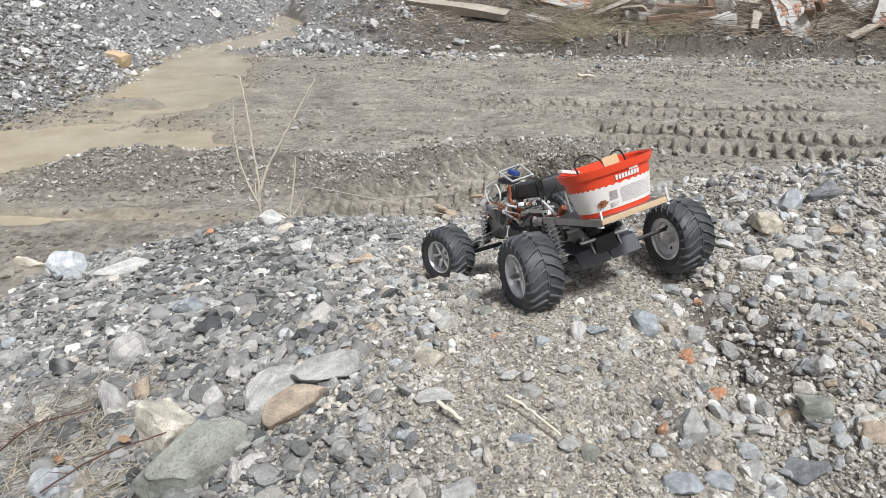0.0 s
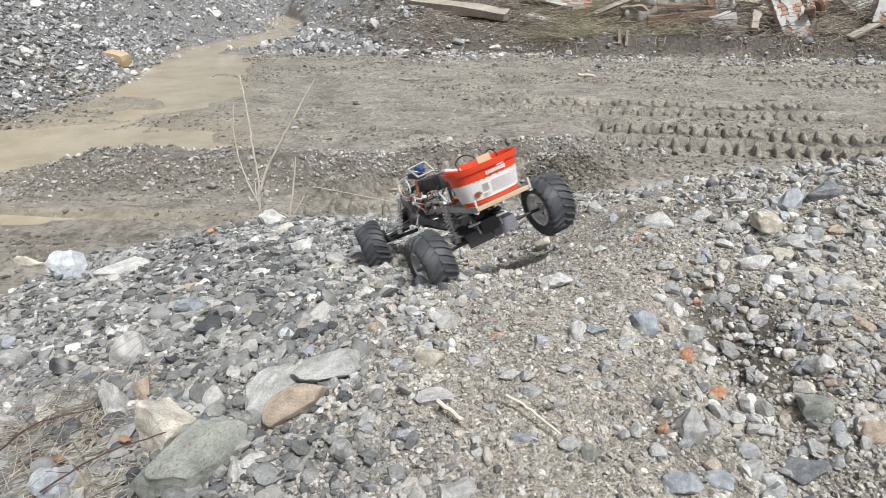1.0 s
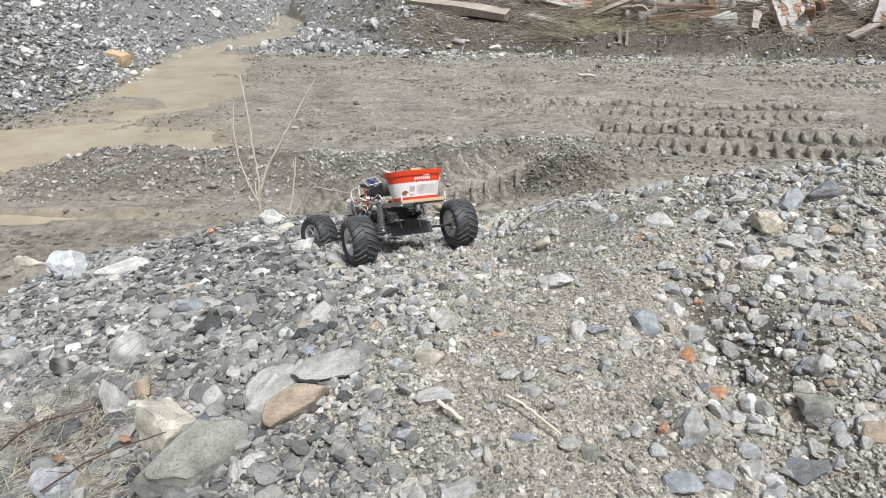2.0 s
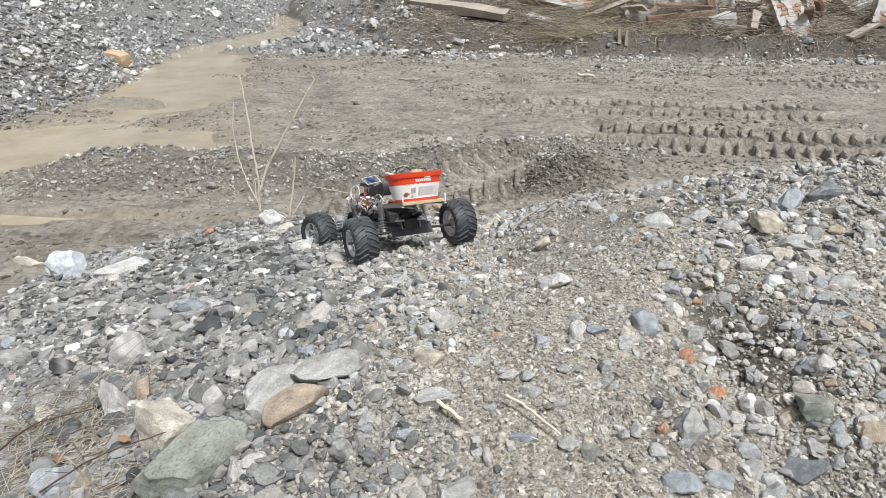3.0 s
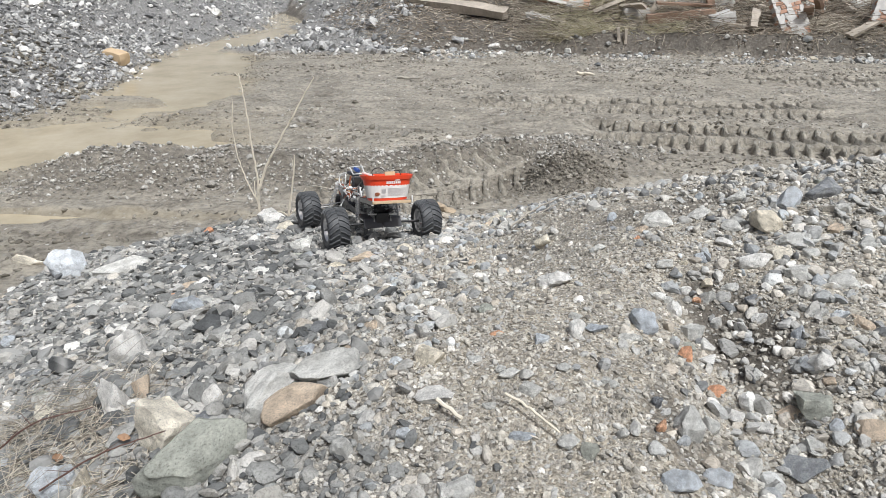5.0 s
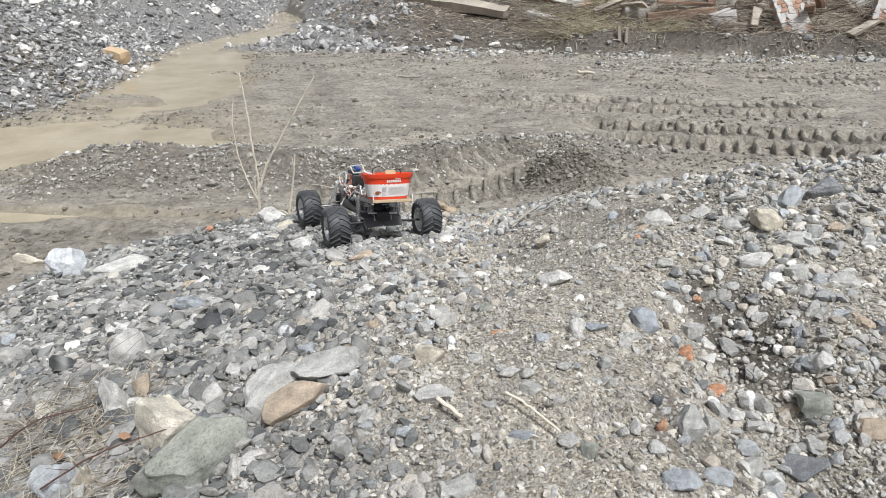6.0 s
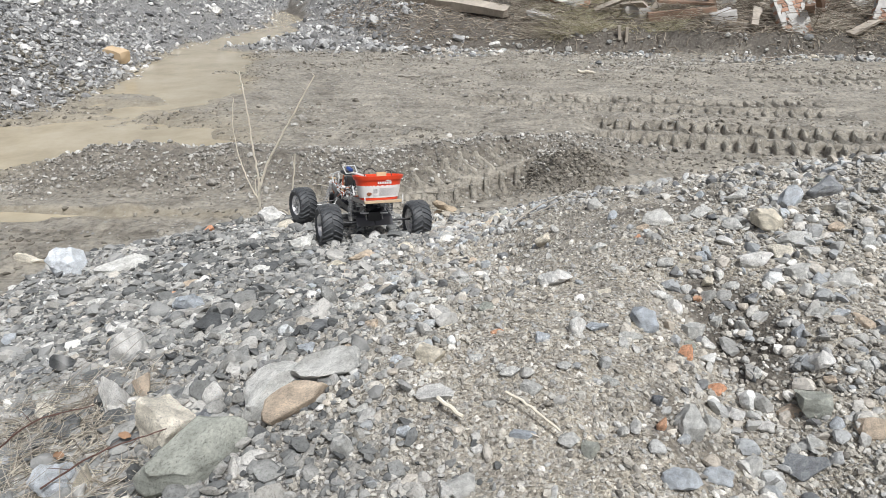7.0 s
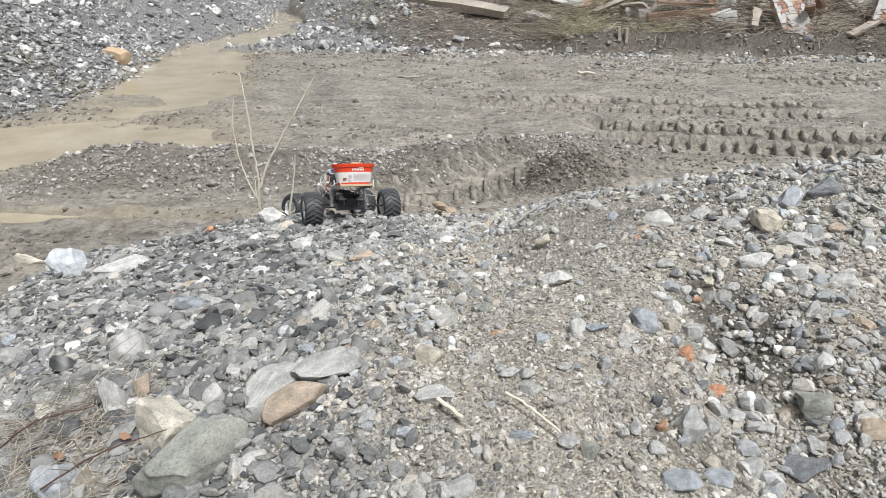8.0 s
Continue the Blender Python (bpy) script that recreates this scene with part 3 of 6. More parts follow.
    def churned(x, y):
        rut = np.exp(-((y - 6.35 + 0.25 * (x - 1.2)) / 0.45) ** 4) + np.exp(-((y - 7.75 + 0.16 * x) / 0.36) ** 4) * (x < 4.4)
        near = step(-1.2, -0.3, puddle(x, y)) * step(0.1, -0.1, puddle(x, y))
        return np.clip(0.12 + 0.35 * near + 0.5 * rough(x * 0.5, y, 0.5, 46), 0, 1) * (1 - 0.85 * np.clip(rut, 0, 1)) * (mound(x, y) < base(x, y)) * (puddle(x, y) < 0.22 + 0.3 * rough(x, y, 0.35, 48)) * (np.abs(x) < 0.8 * y)

    x, y = strewn(r, 62000, -6, 7.5, 2.8, 11.6, churned)
    size = np.clip(0.030 * np.exp(r.normal(0, 0.45, len(x))), 0.012, 0.10)
    clods = scatter("mud_clods", "clods of wet grey-brown mud in the yard", clod_mat, x, y, size, small, 17, sink=0.45, flat=(0.3, 0.6), smooth=True)
    clods["category"] = "mud"


gravel()


# ---------------------------------------------------------------- single rocks and brick shards
def rock_mesh(seed, cuts, bumps, mat, k):
    r = np.random.RandomState(900 + seed)
    v, f = pebble(k, 300 + seed, cuts, bumps, 0.42)
    for size, amount in ((1.4, 0.20), (0.5, 0.09), (0.2, 0.045), (0.09, 0.02)):
        o = r.uniform(0, 50)
        lump = np.array([noise.noise(Vector(p) / size + Vector((o, 0, 0))) for p in v])
        v = v * (1 + amount * lump)[:, None]
    lay = np.sin(v[:, 2] * r.uniform(5, 9) + v[:, 0] * 1.5) * 0.02
    v = v * (1 + lay)[:, None]
    me = mesh_of("rock", v / np.abs(v).max(0), f, mat)
    me.set_sharp_from_angle(angle=radians(32))
    return me


rock_shapes = {}
ROCK_LABELS = {
    "grey": "rough light grey river stone lying on the gravel mound",
    "blue": "blue-grey stone with pale veins on the gravel mound",
    "white": "whitish weathered limestone lump on the gravel mound",
    "beige": "sandy beige rounded stone on the gravel mound",
    "tan": "brownish tan stone half sunk in the gravel",
    "dark": "dark slate stone half buried in the gravel",
    "green": "greenish grey smooth stone in the sandy grit",
    "brick": "broken orange brick shard among the stones",
}


def rock(kind, x, y, wide, deep, tall, turn, shape):
    detail = 5 if wide > 0.07 else 4 if wide > 0.04 else 3
    if (kind, shape, detail) not in rock_shapes:
        cuts = 15 if kind in ("blue", "grey", "brick", "dark") else 10
        rock_shapes[kind, shape, detail] = rock_mesh(shape, cuts, 0.04, stone_mats[kind], detail)
    name = "brick_shard" if kind == "brick" else "rock"
    ob = new(name, rock_shapes[kind, shape, detail])
    # it leans with the slope it lies on
    e = 0.04
    sx, sy = (height(x + e, y) - height(x - e, y)) / (2 * e), (height(x, y + e) - height(x, y - e)) / (2 * e)
    normal = Vector((-0.7 * sx, -0.7 * sy, 1)).normalized()
    lean = Vector((0, 0, 1)).rotation_difference(normal).to_matrix().to_4x4()
    ob.matrix_world = (Matrix.Translation((x, y, height(x, y) + (0.30 if wide > 0.05 and tall > 0.5 * wide else 0.15) * tall)) @ lean @ pose(0, 0, 0, 0, 0, turn)
                       @ Matrix.Diagonal((wide / 2, deep / 2 * 1.15, tall / 2 * 1.25, 1)))
    tagged(ob, ROCK_LABELS[kind], "brick" if kind == "brick" else "stone", "brick shards" if kind == "brick" else "rocks on the mound")
    return ob


rock("green", -0.362, 0.715, 0.18, 0.095, 0.115, 48, 2)
rock("beige", -0.445, 0.8, 0.105, 0.09, 0.085, -8, 1)
rock("grey", -0.283, 0.86, 0.075, 0.12, 0.062, -38, 7)
rock("grey", -0.185, 0.9, 0.07, 0.13, 0.060, -55, 3)
rock("tan", -0.222, 0.815, 0.055, 0.125, 0.055, -55, 9)
rock("white", -0.711, 1.202, 0.108, 0.074, 0.080, -3, 5)
rock("beige", -0.545, 0.725, 0.041, 0.035, 0.060, 12, 6)
rock("blue", -0.594, 0.728, 0.073, 0.055, 0.055, 8, 7)
rock("beige", -0.792, 0.995, 0.071, 0.047, 0.049, 7, 8)
rock("grey", -0.847, 1.090, 0.058, 0.038, 0.040, -8, 9)
rock("white", -0.601, 0.936, 0.055, 0.047, 0.077, 1, 10)
rock("tan", -0.575, 0.981, 0.046, 0.039, 0.067, -6, 11)
rock("white", -0.447, 0.915, 0.043, 0.032, 0.034, -9, 12)
rock("white", -0.397, 0.892, 0.047, 0.040, 0.045, -11, 13)
rock("dark", -0.390, 0.842, 0.050, 0.035, 0.024, -8, 14)
rock("blue", -0.670, 1.476, 0.104, 0.072, 0.054, 12, 15)
rock("tan", -0.828, 1.825, 0.098, 0.039, 0.030, 9, 16)
rock("brick", -0.838, 1.735, 0.037, 0.022, 0.017, 9, 17)
rock("blue", -1.582, 2.402, 0.175, 0.12, 0.125, 8, 7)
rock("beige", -2.383, 3.270, 0.224, 0.055, 0.060, -9, 1)
rock("grey", -1.308, 2.357, 0.30, 0.10, 0.09, 42, 2)
rock("grey", -0.658, 1.239, 0.055, 0.035, 0.025, 4, 3)
rock("white", -0.853, 1.450, 0.072, 0.045, 0.033, 6, 4)
rock("beige", -0.473, 1.333, 0.032, 0.026, 0.020, 10, 5)
rock("beige", -0.416, 1.112, 0.050, 0.027, 0.020, 11, 6)
rock("white", -1.290, 1.578, 0.045, 0.038, 0.036, -12, 7)
rock("grey", -1.525, 1.986, 0.087, 0.048, 0.036, 3, 8)
rock("grey", -0.927, 1.304, 0.059, 0.044, 0.032, 5, 9)
rock("white", -0.82, 2.87, 0.19, 0.10, 0.085, -30, 15)
rock("grey", -0.542, 2.179, 0.113, 0.068, 0.054, -9, 11)
rock("beige", -0.693, 2.634, 0.122, 0.059, 0.048, -1, 12)
rock("brick", -1.140, 2.836, 0.064, 0.041, 0.033, -11, 13)
rock("tan", -0.250, 1.822, 0.115, 0.042, 0.033, 12, 14)
rock("grey", -0.142, 0.711, 0.043, 0.037, 0.042, 10, 15)
rock("white", -0.288, 0.696, 0.056, 0.030, 0.020, 1, 16)
rock("grey", -0.245, 0.684, 0.043, 0.030, 0.020, -6, 17)
rock("white", -0.004, 0.800, 0.085, 0.042, 0.024, -12, 6)
rock("beige", -0.023, 0.914, 0.057, 0.046, 0.033, 2, 1)
rock("grey", 0.027, 0.631, 0.060, 0.040, 0.026, 11, 2)
rock("white", 0.245, 1.217, 0.078, 0.066, 0.032, 10, 3)
rock("beige", 0.296, 1.675, 0.062, 0.045, 0.036, 10, 4)
rock("beige", 0.330, 1.136, 0.043, 0.018, 0.014, -2, 5)
rock("blue", 0.284, 0.977, 0.049, 0.022, 0.016, 3, 6)
rock("blue", 0.379, 1.008, 0.061, 0.050, 0.037, -2, 7)
rock("white", 0.461, 1.095, 0.036, 0.031, 0.035, -9, 8)
rock("white", 0.245, 0.975, 0.036, 0.05, 0.036, -5, 9)
rock("grey", 0.332, 0.952, 0.045, 0.028, 0.020, 9, 10)
rock("grey", 0.476, 1.026, 0.044, 0.037, 0.036, -13, 11)
rock("brick", 0.437, 0.944, 0.032, 0.028, 0.032, -13, 12)
rock("brick", 0.463, 0.866, 0.036, 0.026, 0.018, 4, 13)
rock("brick", 0.318, 0.720, 0.022, 0.018, 0.021, -6, 14)
rock("brick", 0.524, 1.129, 0.027, 0.017, 0.013, 1, 15)
rock("grey", 0.361, 0.730, 0.053, 0.045, 0.048, -1, 16)
rock("grey", 0.410, 0.760, 0.032, 0.027, 0.032, -4, 17)
rock("white", 0.470, 0.804, 0.031, 0.026, 0.025, 14, 0)
rock("green", 0.577, 0.786, 0.056, 0.06, 0.035, 10, 1)
rock("tan", 0.550, 0.797, 0.038, 0.032, 0.024, -2, 2)
rock("white", 0.625, 0.864, 0.044, 0.038, 0.036, -8, 3)
rock("tan", 0.618, 0.824, 0.024, 0.020, 0.015, 4, 4)
rock("blue", 0.633, 0.953, 0.030, 0.025, 0.029, -6, 5)
rock("white", 0.605, 1.029, 0.036, 0.030, 0.022, -4, 6)
rock("beige", 0.757, 1.362, 0.076, 0.065, 0.058, 7, 7)
rock("grey", 0.767, 1.273, 0.079, 0.046, 0.037, -5, 8)
rock("white", 0.669, 1.204, 0.089, 0.038, 0.030, 2, 9)
rock("beige", 0.721, 1.216, 0.051, 0.041, 0.032, 11, 10)
rock("grey", 0.720, 1.140, 0.054, 0.036, 0.028, -11, 11)
rock("grey", 0.798, 1.099, 0.070, 0.041, 0.031, -12, 12)
rock("blue", 0.839, 1.433, 0.061, 0.052, 0.059, -8, 13)
rock("dark", 0.943, 1.467, 0.139, 0.061, 0.052, 7, 14)
rock("tan", 0.882, 1.299, 0.053, 0.029, 0.024, 3, 15)
rock("tan", 0.623, 0.719, 0.048, 0.039, 0.027, -7, 16)
rock("green", 0.208, 0.681, 0.030, 0.026, 0.029, -5, 17)
rock("grey", 0.182, 0.703, 0.036, 0.030, 0.021, -9, 0)
rock("blue", 0.115, 0.717, 0.043, 0.017, 0.012, -1, 1)
rock("blue", 0.578, 1.256, 0.046, 0.039, 0.031, -13, 2)
rock("blue", 0.316, 0.626, 0.055, 0.039, 0.026, 6, 3)
rock("blue", 0.379, 0.656, 0.050, 0.037, 0.025, 11, 4)
rock("grey", 0.444, 0.691, 0.044, 0.037, 0.035, 13, 5)
rock("dark", 0.531, 0.694, 0.070, 0.044, 0.029, 7, 6)
rock("grey", 0.676, 0.833, 0.024, 0.020, 0.023, 13, 7)
rock("tan", 0.736, 0.948, 0.042, 0.026, 0.019, -13, 8)
rock("white", 0.510, 1.161, 0.028, 0.023, 0.020, -6, 9)
rock("grey", 0.540, 1.128, 0.031, 0.026, 0.030, 13, 10)
rock("grey", 0.534, 1.055, 0.024, 0.020, 0.023, 8, 11)
rock("grey", 0.548, 1.469, 0.093, 0.054, 0.044, -3, 12)
rock("blue", 0.475, 1.641, 0.033, 0.028, 0.029, 12, 13)
rock("brick", 0.470, 1.390, 0.023, 0.014, 0.012, 3, 14)
rock("dark", 0.330, 0.778, 0.024, 0.020, 0.023, 9, 15)
rock("grey", 0.540, 0.892, 0.023, 0.019, 0.022, -6, 16)
rock("grey", 0.678, 1.082, 0.030, 0.023, 0.018, -9, 17)
rock("grey", 0.110, 0.840, 0.040, 0.025, 0.018, -2, 0)
rock("grey", 0.137, 0.800, 0.037, 0.028, 0.020, -10, 1)
rock("white", 0.049, 0.696, 0.022, 0.019, 0.013, -3, 2)
rock("brick", 0.098, 0.973, 0.028, 0.013, 0.010, 13, 3)
rock("grey", -0.194, 1.225, 0.053, 0.032, 0.024, -5, 4)
rock("tan", -0.143, 1.110, 0.044, 0.027, 0.020, -14, 5)
rock("grey", -0.262, 1.120, 0.042, 0.025, 0.018, -13, 6)
rock("grey", -0.388, 1.331, 0.058, 0.032, 0.024, -9, 7)
rock("grey", -0.601, 1.827, 0.085, 0.043, 0.033, 8, 8)
rock("grey", -0.295, 1.470, 0.063, 0.031, 0.024, -4, 9)
rock("grey", -0.476, 1.163, 0.057, 0.034, 0.025, -6, 10)
rock("blue", -0.263, 1.014, 0.041, 0.027, 0.020, -11, 11)
rock("grey", -0.115, 0.844, 0.033, 0.024, 0.016, 13, 12)
rock("blue", -0.082, 0.914, 0.031, 0.021, 0.015, -2, 13)
rock("grey", -0.127, 0.791, 0.032, 0.021, 0.014, -8, 14)
rock("blue", -0.054, 0.737, 0.036, 0.023, 0.016, -12, 15)
rock("green", 0.085, 1.088, 0.036, 0.030, 0.023, -12, 16)
rock("blue", 0.172, 0.931, 0.029, 0.023, 0.017, -9, 17)
rock("grey", 0.197, 0.846, 0.029, 0.021, 0.015, 5, 0)
rock("grey", 0.264, 0.816, 0.032, 0.023, 0.016, -10, 1)
rock("grey", 0.074, 0.776, 0.027, 0.016, 0.011, -13, 2)
rock("grey", 0.260, 0.711, 0.019, 0.016, 0.018, -0, 3)
rock("white", 0.508, 0.781, 0.038, 0.027, 0.018, -7, 4)
rock("blue", 0.591, 0.746, 0.027, 0.022, 0.015, 14, 5)
rock("blue", 0.724, 0.984, 0.028, 0.024, 0.018, -11, 6)
rock("grey", 0.570, 1.027, 0.028, 0.023, 0.027, 1, 7)
rock("grey", 0.590, 1.147, 0.035, 0.025, 0.019, 8, 8)
rock("dark", 0.616, 1.100, 0.031, 0.022, 0.016, -3, 9)
rock("grey", 0.687, 0.997, 0.033, 0.024, 0.018, 14, 10)
rock("grey", 0.459, 1.127, 0.025, 0.020, 0.015, -1, 11)
rock("grey", 0.685, 1.371, 0.056, 0.037, 0.030, -7, 12)
rock("grey", 0.652, 1.492, 0.067, 0.036, 0.030, -3, 13)
rock("grey", 0.767, 1.539, 0.077, 0.034, 0.028, -13, 14)
rock("grey", 0.935, 1.369, 0.055, 0.033, 0.027, -2, 15)
rock("grey", 0.918, 1.241, 0.057, 0.033, 0.027, -7, 16)
rock("grey", 0.783, 1.209, 0.046, 0.028, 0.022, 11, 17)
rock("grey", -0.950, 1.447, 0.074, 0.039, 0.028, 9, 0)
rock("grey", -1.219, 1.669, 0.082, 0.041, 0.030, -0, 1)
rock("dark", -1.031, 1.316, 0.091, 0.033, 0.025, -13, 2)
rock("grey", -1.222, 1.942, 0.084, 0.046, 0.035, -7, 3)
rock("white", -1.486, 2.129, 0.083, 0.046, 0.035, -7, 4)
rock("grey", -0.938, 1.722, 0.086, 0.045, 0.034, -8, 5)
rock("dark", -0.712, 1.417, 0.053, 0.041, 0.030, -8, 6)
rock("blue", -0.550, 1.435, 0.053, 0.034, 0.026, 10, 7)
rock("grey", -0.120, 1.412, 0.054, 0.027, 0.021, -10, 8)
rock("grey", -0.029, 1.183, 0.051, 0.026, 0.019, -13, 9)
rock("grey", 0.047, 1.296, 0.044, 0.022, 0.017, 12, 10)
rock("tan", 0.151, 1.427, 0.045, 0.024, 0.019, 2, 11)
rock("beige", -0.119, 1.892, 0.067, 0.035, 0.028, 14, 12)
rock("grey", 0.012, 2.048, 0.068, 0.030, 0.024, -3, 13)
rock("white", -0.181, 1.751, 0.055, 0.030, 0.023, 11, 14)
rock("beige", -0.326, 1.779, 0.075, 0.034, 0.026, 4, 15)
rock("white", -0.431, 1.947, 0.061, 0.037, 0.029, 8, 16)
rock("grey", 0.054, 0.892, 0.030, 0.020, 0.015, 7, 17)
rock("beige", 0.006, 1.018, 0.029, 0.020, 0.015, -0, 0)
rock("grey", 0.251, 1.027, 0.029, 0.020, 0.015, -11, 1)
rock("grey", 0.390, 1.235, 0.037, 0.021, 0.016, -8, 2)
rock("grey", 0.371, 1.368, 0.043, 0.026, 0.020, 10, 3)
rock("grey", 0.491, 1.247, 0.045, 0.029, 0.023, 11, 4)


def loose_stones():
    """Fist-sized stones strewn between the larger rocks."""
    r = np.random.RandomState(77)
    x, y = strewn(r, 1700, -2.6, 1.9, 0.6, 3.4, lambda x, y: on_mound(x, y) * (0.25 + 0.75 * bare(x, y)) ** 2)
    kinds = ("grey", "grey", "blue", "grey", "white", "beige", "green", "grey", "white", "tan")
    for i in range(min(len(x), 280)):
        s = 0.030 * math.exp(r.normal(0, 0.25))
        ob = rock(kinds[r.randint(10)], x[i], y[i], s, s * r.uniform(0.6, 0.95), s * r.uniform(0.35, 0.65), r.uniform(0, 360), r.randint(18))
        ob["group"] = "loose stones"
        ob.name = "stone"


loose_stones()


# ---------------------------------------------------------------- building blocks for made things
def solid(bm, centre, size, turn=(0, 0, 0), bevel=0.0):
    made = bmesh.ops.create_cube(bm, size=1)["verts"]
    if bevel:
        bmesh.ops.scale(bm, vec=size, verts=made)
        edges = list({e for v in made for e in v.link_edges})
        res = bmesh.ops.bevel(bm, geom=edges, offset=bevel, segments=2, profile=0.6, affect="EDGES")
        made = list({v for f in res["faces"] for v in f.verts} | {v for v in made if v.is_valid})
    else:
        bmesh.ops.scale(bm, vec=size, verts=made)
    bmesh.ops.transform(bm, matrix=pose(*centre, *turn), verts=made)
    return bm


def rod(bm, a, b, r, sides=10, r2=None):
    a, b = Vector(a), Vector(b)
    turn = (b - a).to_track_quat("Z", "Y").to_matrix().to_4x4()
    bmesh.ops.create_cone(bm, cap_ends=True, segments=sides, radius1=r, radius2=r if r2 is None else r2, depth=(b - a).length,
                          matrix=Matrix.Translation((a + b) / 2) @ turn)
    return bm


def hose(bm, points, r, sides=6, taper=1.0):
    """A round wire, twig or cable through the points."""
    pts = [Vector(p) for p in points]
    rings = []
    for i, p in enumerate(pts):
        d = (pts[min(i + 1, len(pts) - 1)] - pts[max(i - 1, 0)]).normalized()
        s = d.cross(Vector((0.31, 0.17, 0.93))).normalized()
        u = d.cross(s)
        w = r * (1 + (taper - 1) * i / max(1, len(pts) - 1))
        rings.append([bm.verts.new(p + w * (math.cos(k * 2 * math.pi / sides) * s + math.sin(k * 2 * math.pi / sides) * u)) for k in range(sides)])
    for a, b in zip(rings, rings[1:]):
        for k in range(sides):
            bm.faces.new((a[k], a[(k + 1) % sides], b[(k + 1) % sides], b[k]))
    bm.faces.new(rings[0][::-1])
    bm.faces.new(rings[-1])
    return bm


def bent(points, n=8):
    """A smooth line through a few points."""
    p = [Vector(q) for q in points]
    p = [2 * p[0] - p[1]] + p + [2 * p[-1] - p[-2]]
    out = []
    for i in range(1, len(p) - 2):
        for k in range(n):
            t = k / n
            out.append(0.5 * (2 * p[i] + (p[i + 1] - p[i - 1]) * t + (2 * p[i - 1] - 5 * p[i] + 4 * p[i + 1] - p[i + 2]) * t * t
                              + (3 * p[i] - p[i - 1] - 3 * p[i + 1] + p[i + 2]) * t ** 3))
    return out + [p[-2]]


def slab(bm, outline, y0, y1):
    """A profile in x and z, given thickness along y."""
    a = [bm.verts.new((x, y0, z)) for x, z in outline]
    b = [bm.verts.new((x, y1, z)) for x, z in outline]
    bm.faces.new(a)
    bm.faces.new(b[::-1])
    for i in range(len(a)):
        j = (i + 1) % len(a)
        bm.faces.new((a[j], a[i], b[i], b[j]))
    bmesh.ops.recalc_face_normals(bm, faces=bm.faces[:])
    return bm


def lathe(bm, profile, sides=48, axis="y"):
    """A ring swept round the y axis from (radius, y) pairs; closed when the last pair repeats the first."""
    rings = []
    for r, y in profile:
        rings.append([bm.verts.new((r * math.cos(k * 2 * math.pi / sides), y, r * math.sin(k * 2 * math.pi / sides))) for k in range(sides)])
    for a, b in zip(rings, rings[1:]):
        for k in range(sides):
            bm.faces.new((a[k], b[k], b[(k + 1) % sides], a[(k + 1) % sides]))
    bmesh.ops.recalc_face_normals(bm, faces=bm.faces[:])
    return bm


def part(name, bm, mat, parent, label="", smooth=35):
    me = bpy.data.meshes.new(name)
    bm.to_mesh(me)
    bm.free()
    me.materials.append(mat)
    if smooth:
        me.polygons.foreach_set("use_smooth", [True] * len(me.polygons))
        me.set_sharp_from_angle(angle=radians(smooth))
    ob = new(name, me)
    ob.parent = parent
    if label:
        tagged(ob, label)
    return ob


tread_mat = plain("dusty_worn_rubber", (0.088, 0.092, 0.096), 0.6, 0, 70, 0.6, 0.3, 0.002)
rubber = plain("dusty_black_rubber", (0.056, 0.059, 0.064), 0.55, 0, 55, 0.55, 0.25, 0.002)
chrome = plain("scuffed_chrome", (0.92, 0.92, 0.92), 0.2, 0.6, 60, 0.2, 0.05)
steel = plain("dusty_grey_steel", (0.30, 0.30, 0.30), 0.45, 0.85, 60, 0.3, 0.1)
bright_alloy = plain("bright_aluminium", (0.80, 0.80, 0.79), 0.35, 0.4, 50, 0.12, 0.05)
alloy = plain("grey_aluminium", (0.46, 0.45, 0.43), 0.5, 0.5, 50, 0.25, 0.1)
black = plain("black_plastic", (0.028, 0.028, 0.03), 0.5, 0, 60, 0.4, 0.1)
guard_mat = plain("dusty_dark_plastic", (0.042, 0.044, 0.055), 0.42, 0, 40, 0.45, 0.1)
white_plastic = plain("white_plastic", (0.74, 0.74, 0.72), 0.45, 0, 50, 0.08, 0.05)
blue_plastic = plain("blue_plastic", (0.04, 0.09, 0.32), 0.4, 0, 60, 0.2, 0.05)
red_wire = plain("red_brown_wire", (0.42, 0.125, 0.06), 0.5, 0, 60, 0.25, 0.05)
pale_wood = plain("pale_pine", (0.60, 0.45, 0.29), 0.7, 0, 45, 0.2, 0.2)
tub_red = plain("orange_red_plastic", (0.80, 0.070, 0.024), 0.32, 0, 30, 0.08, 0.03)
paper = plain("white_label", (0.80, 0.77, 0.74), 0.5, 0, 50, 0.05, 0.02)
ink = plain("grey_print", (0.56, 0.54, 0.54), 0.6, 0, 60, 0.1, 0)
choco = plain("brown_print", (0.33, 0.12, 0.06), 0.5, 0, 50, 0.2, 0)
card_mat = plain("brown_card", (0.58, 0.40, 0.24), 0.8, 0, 40, 0.15, 0.1)

BASE, TRACK, RADIUS, TREAD = 0.508, 0.353, 0.0775, 0.080


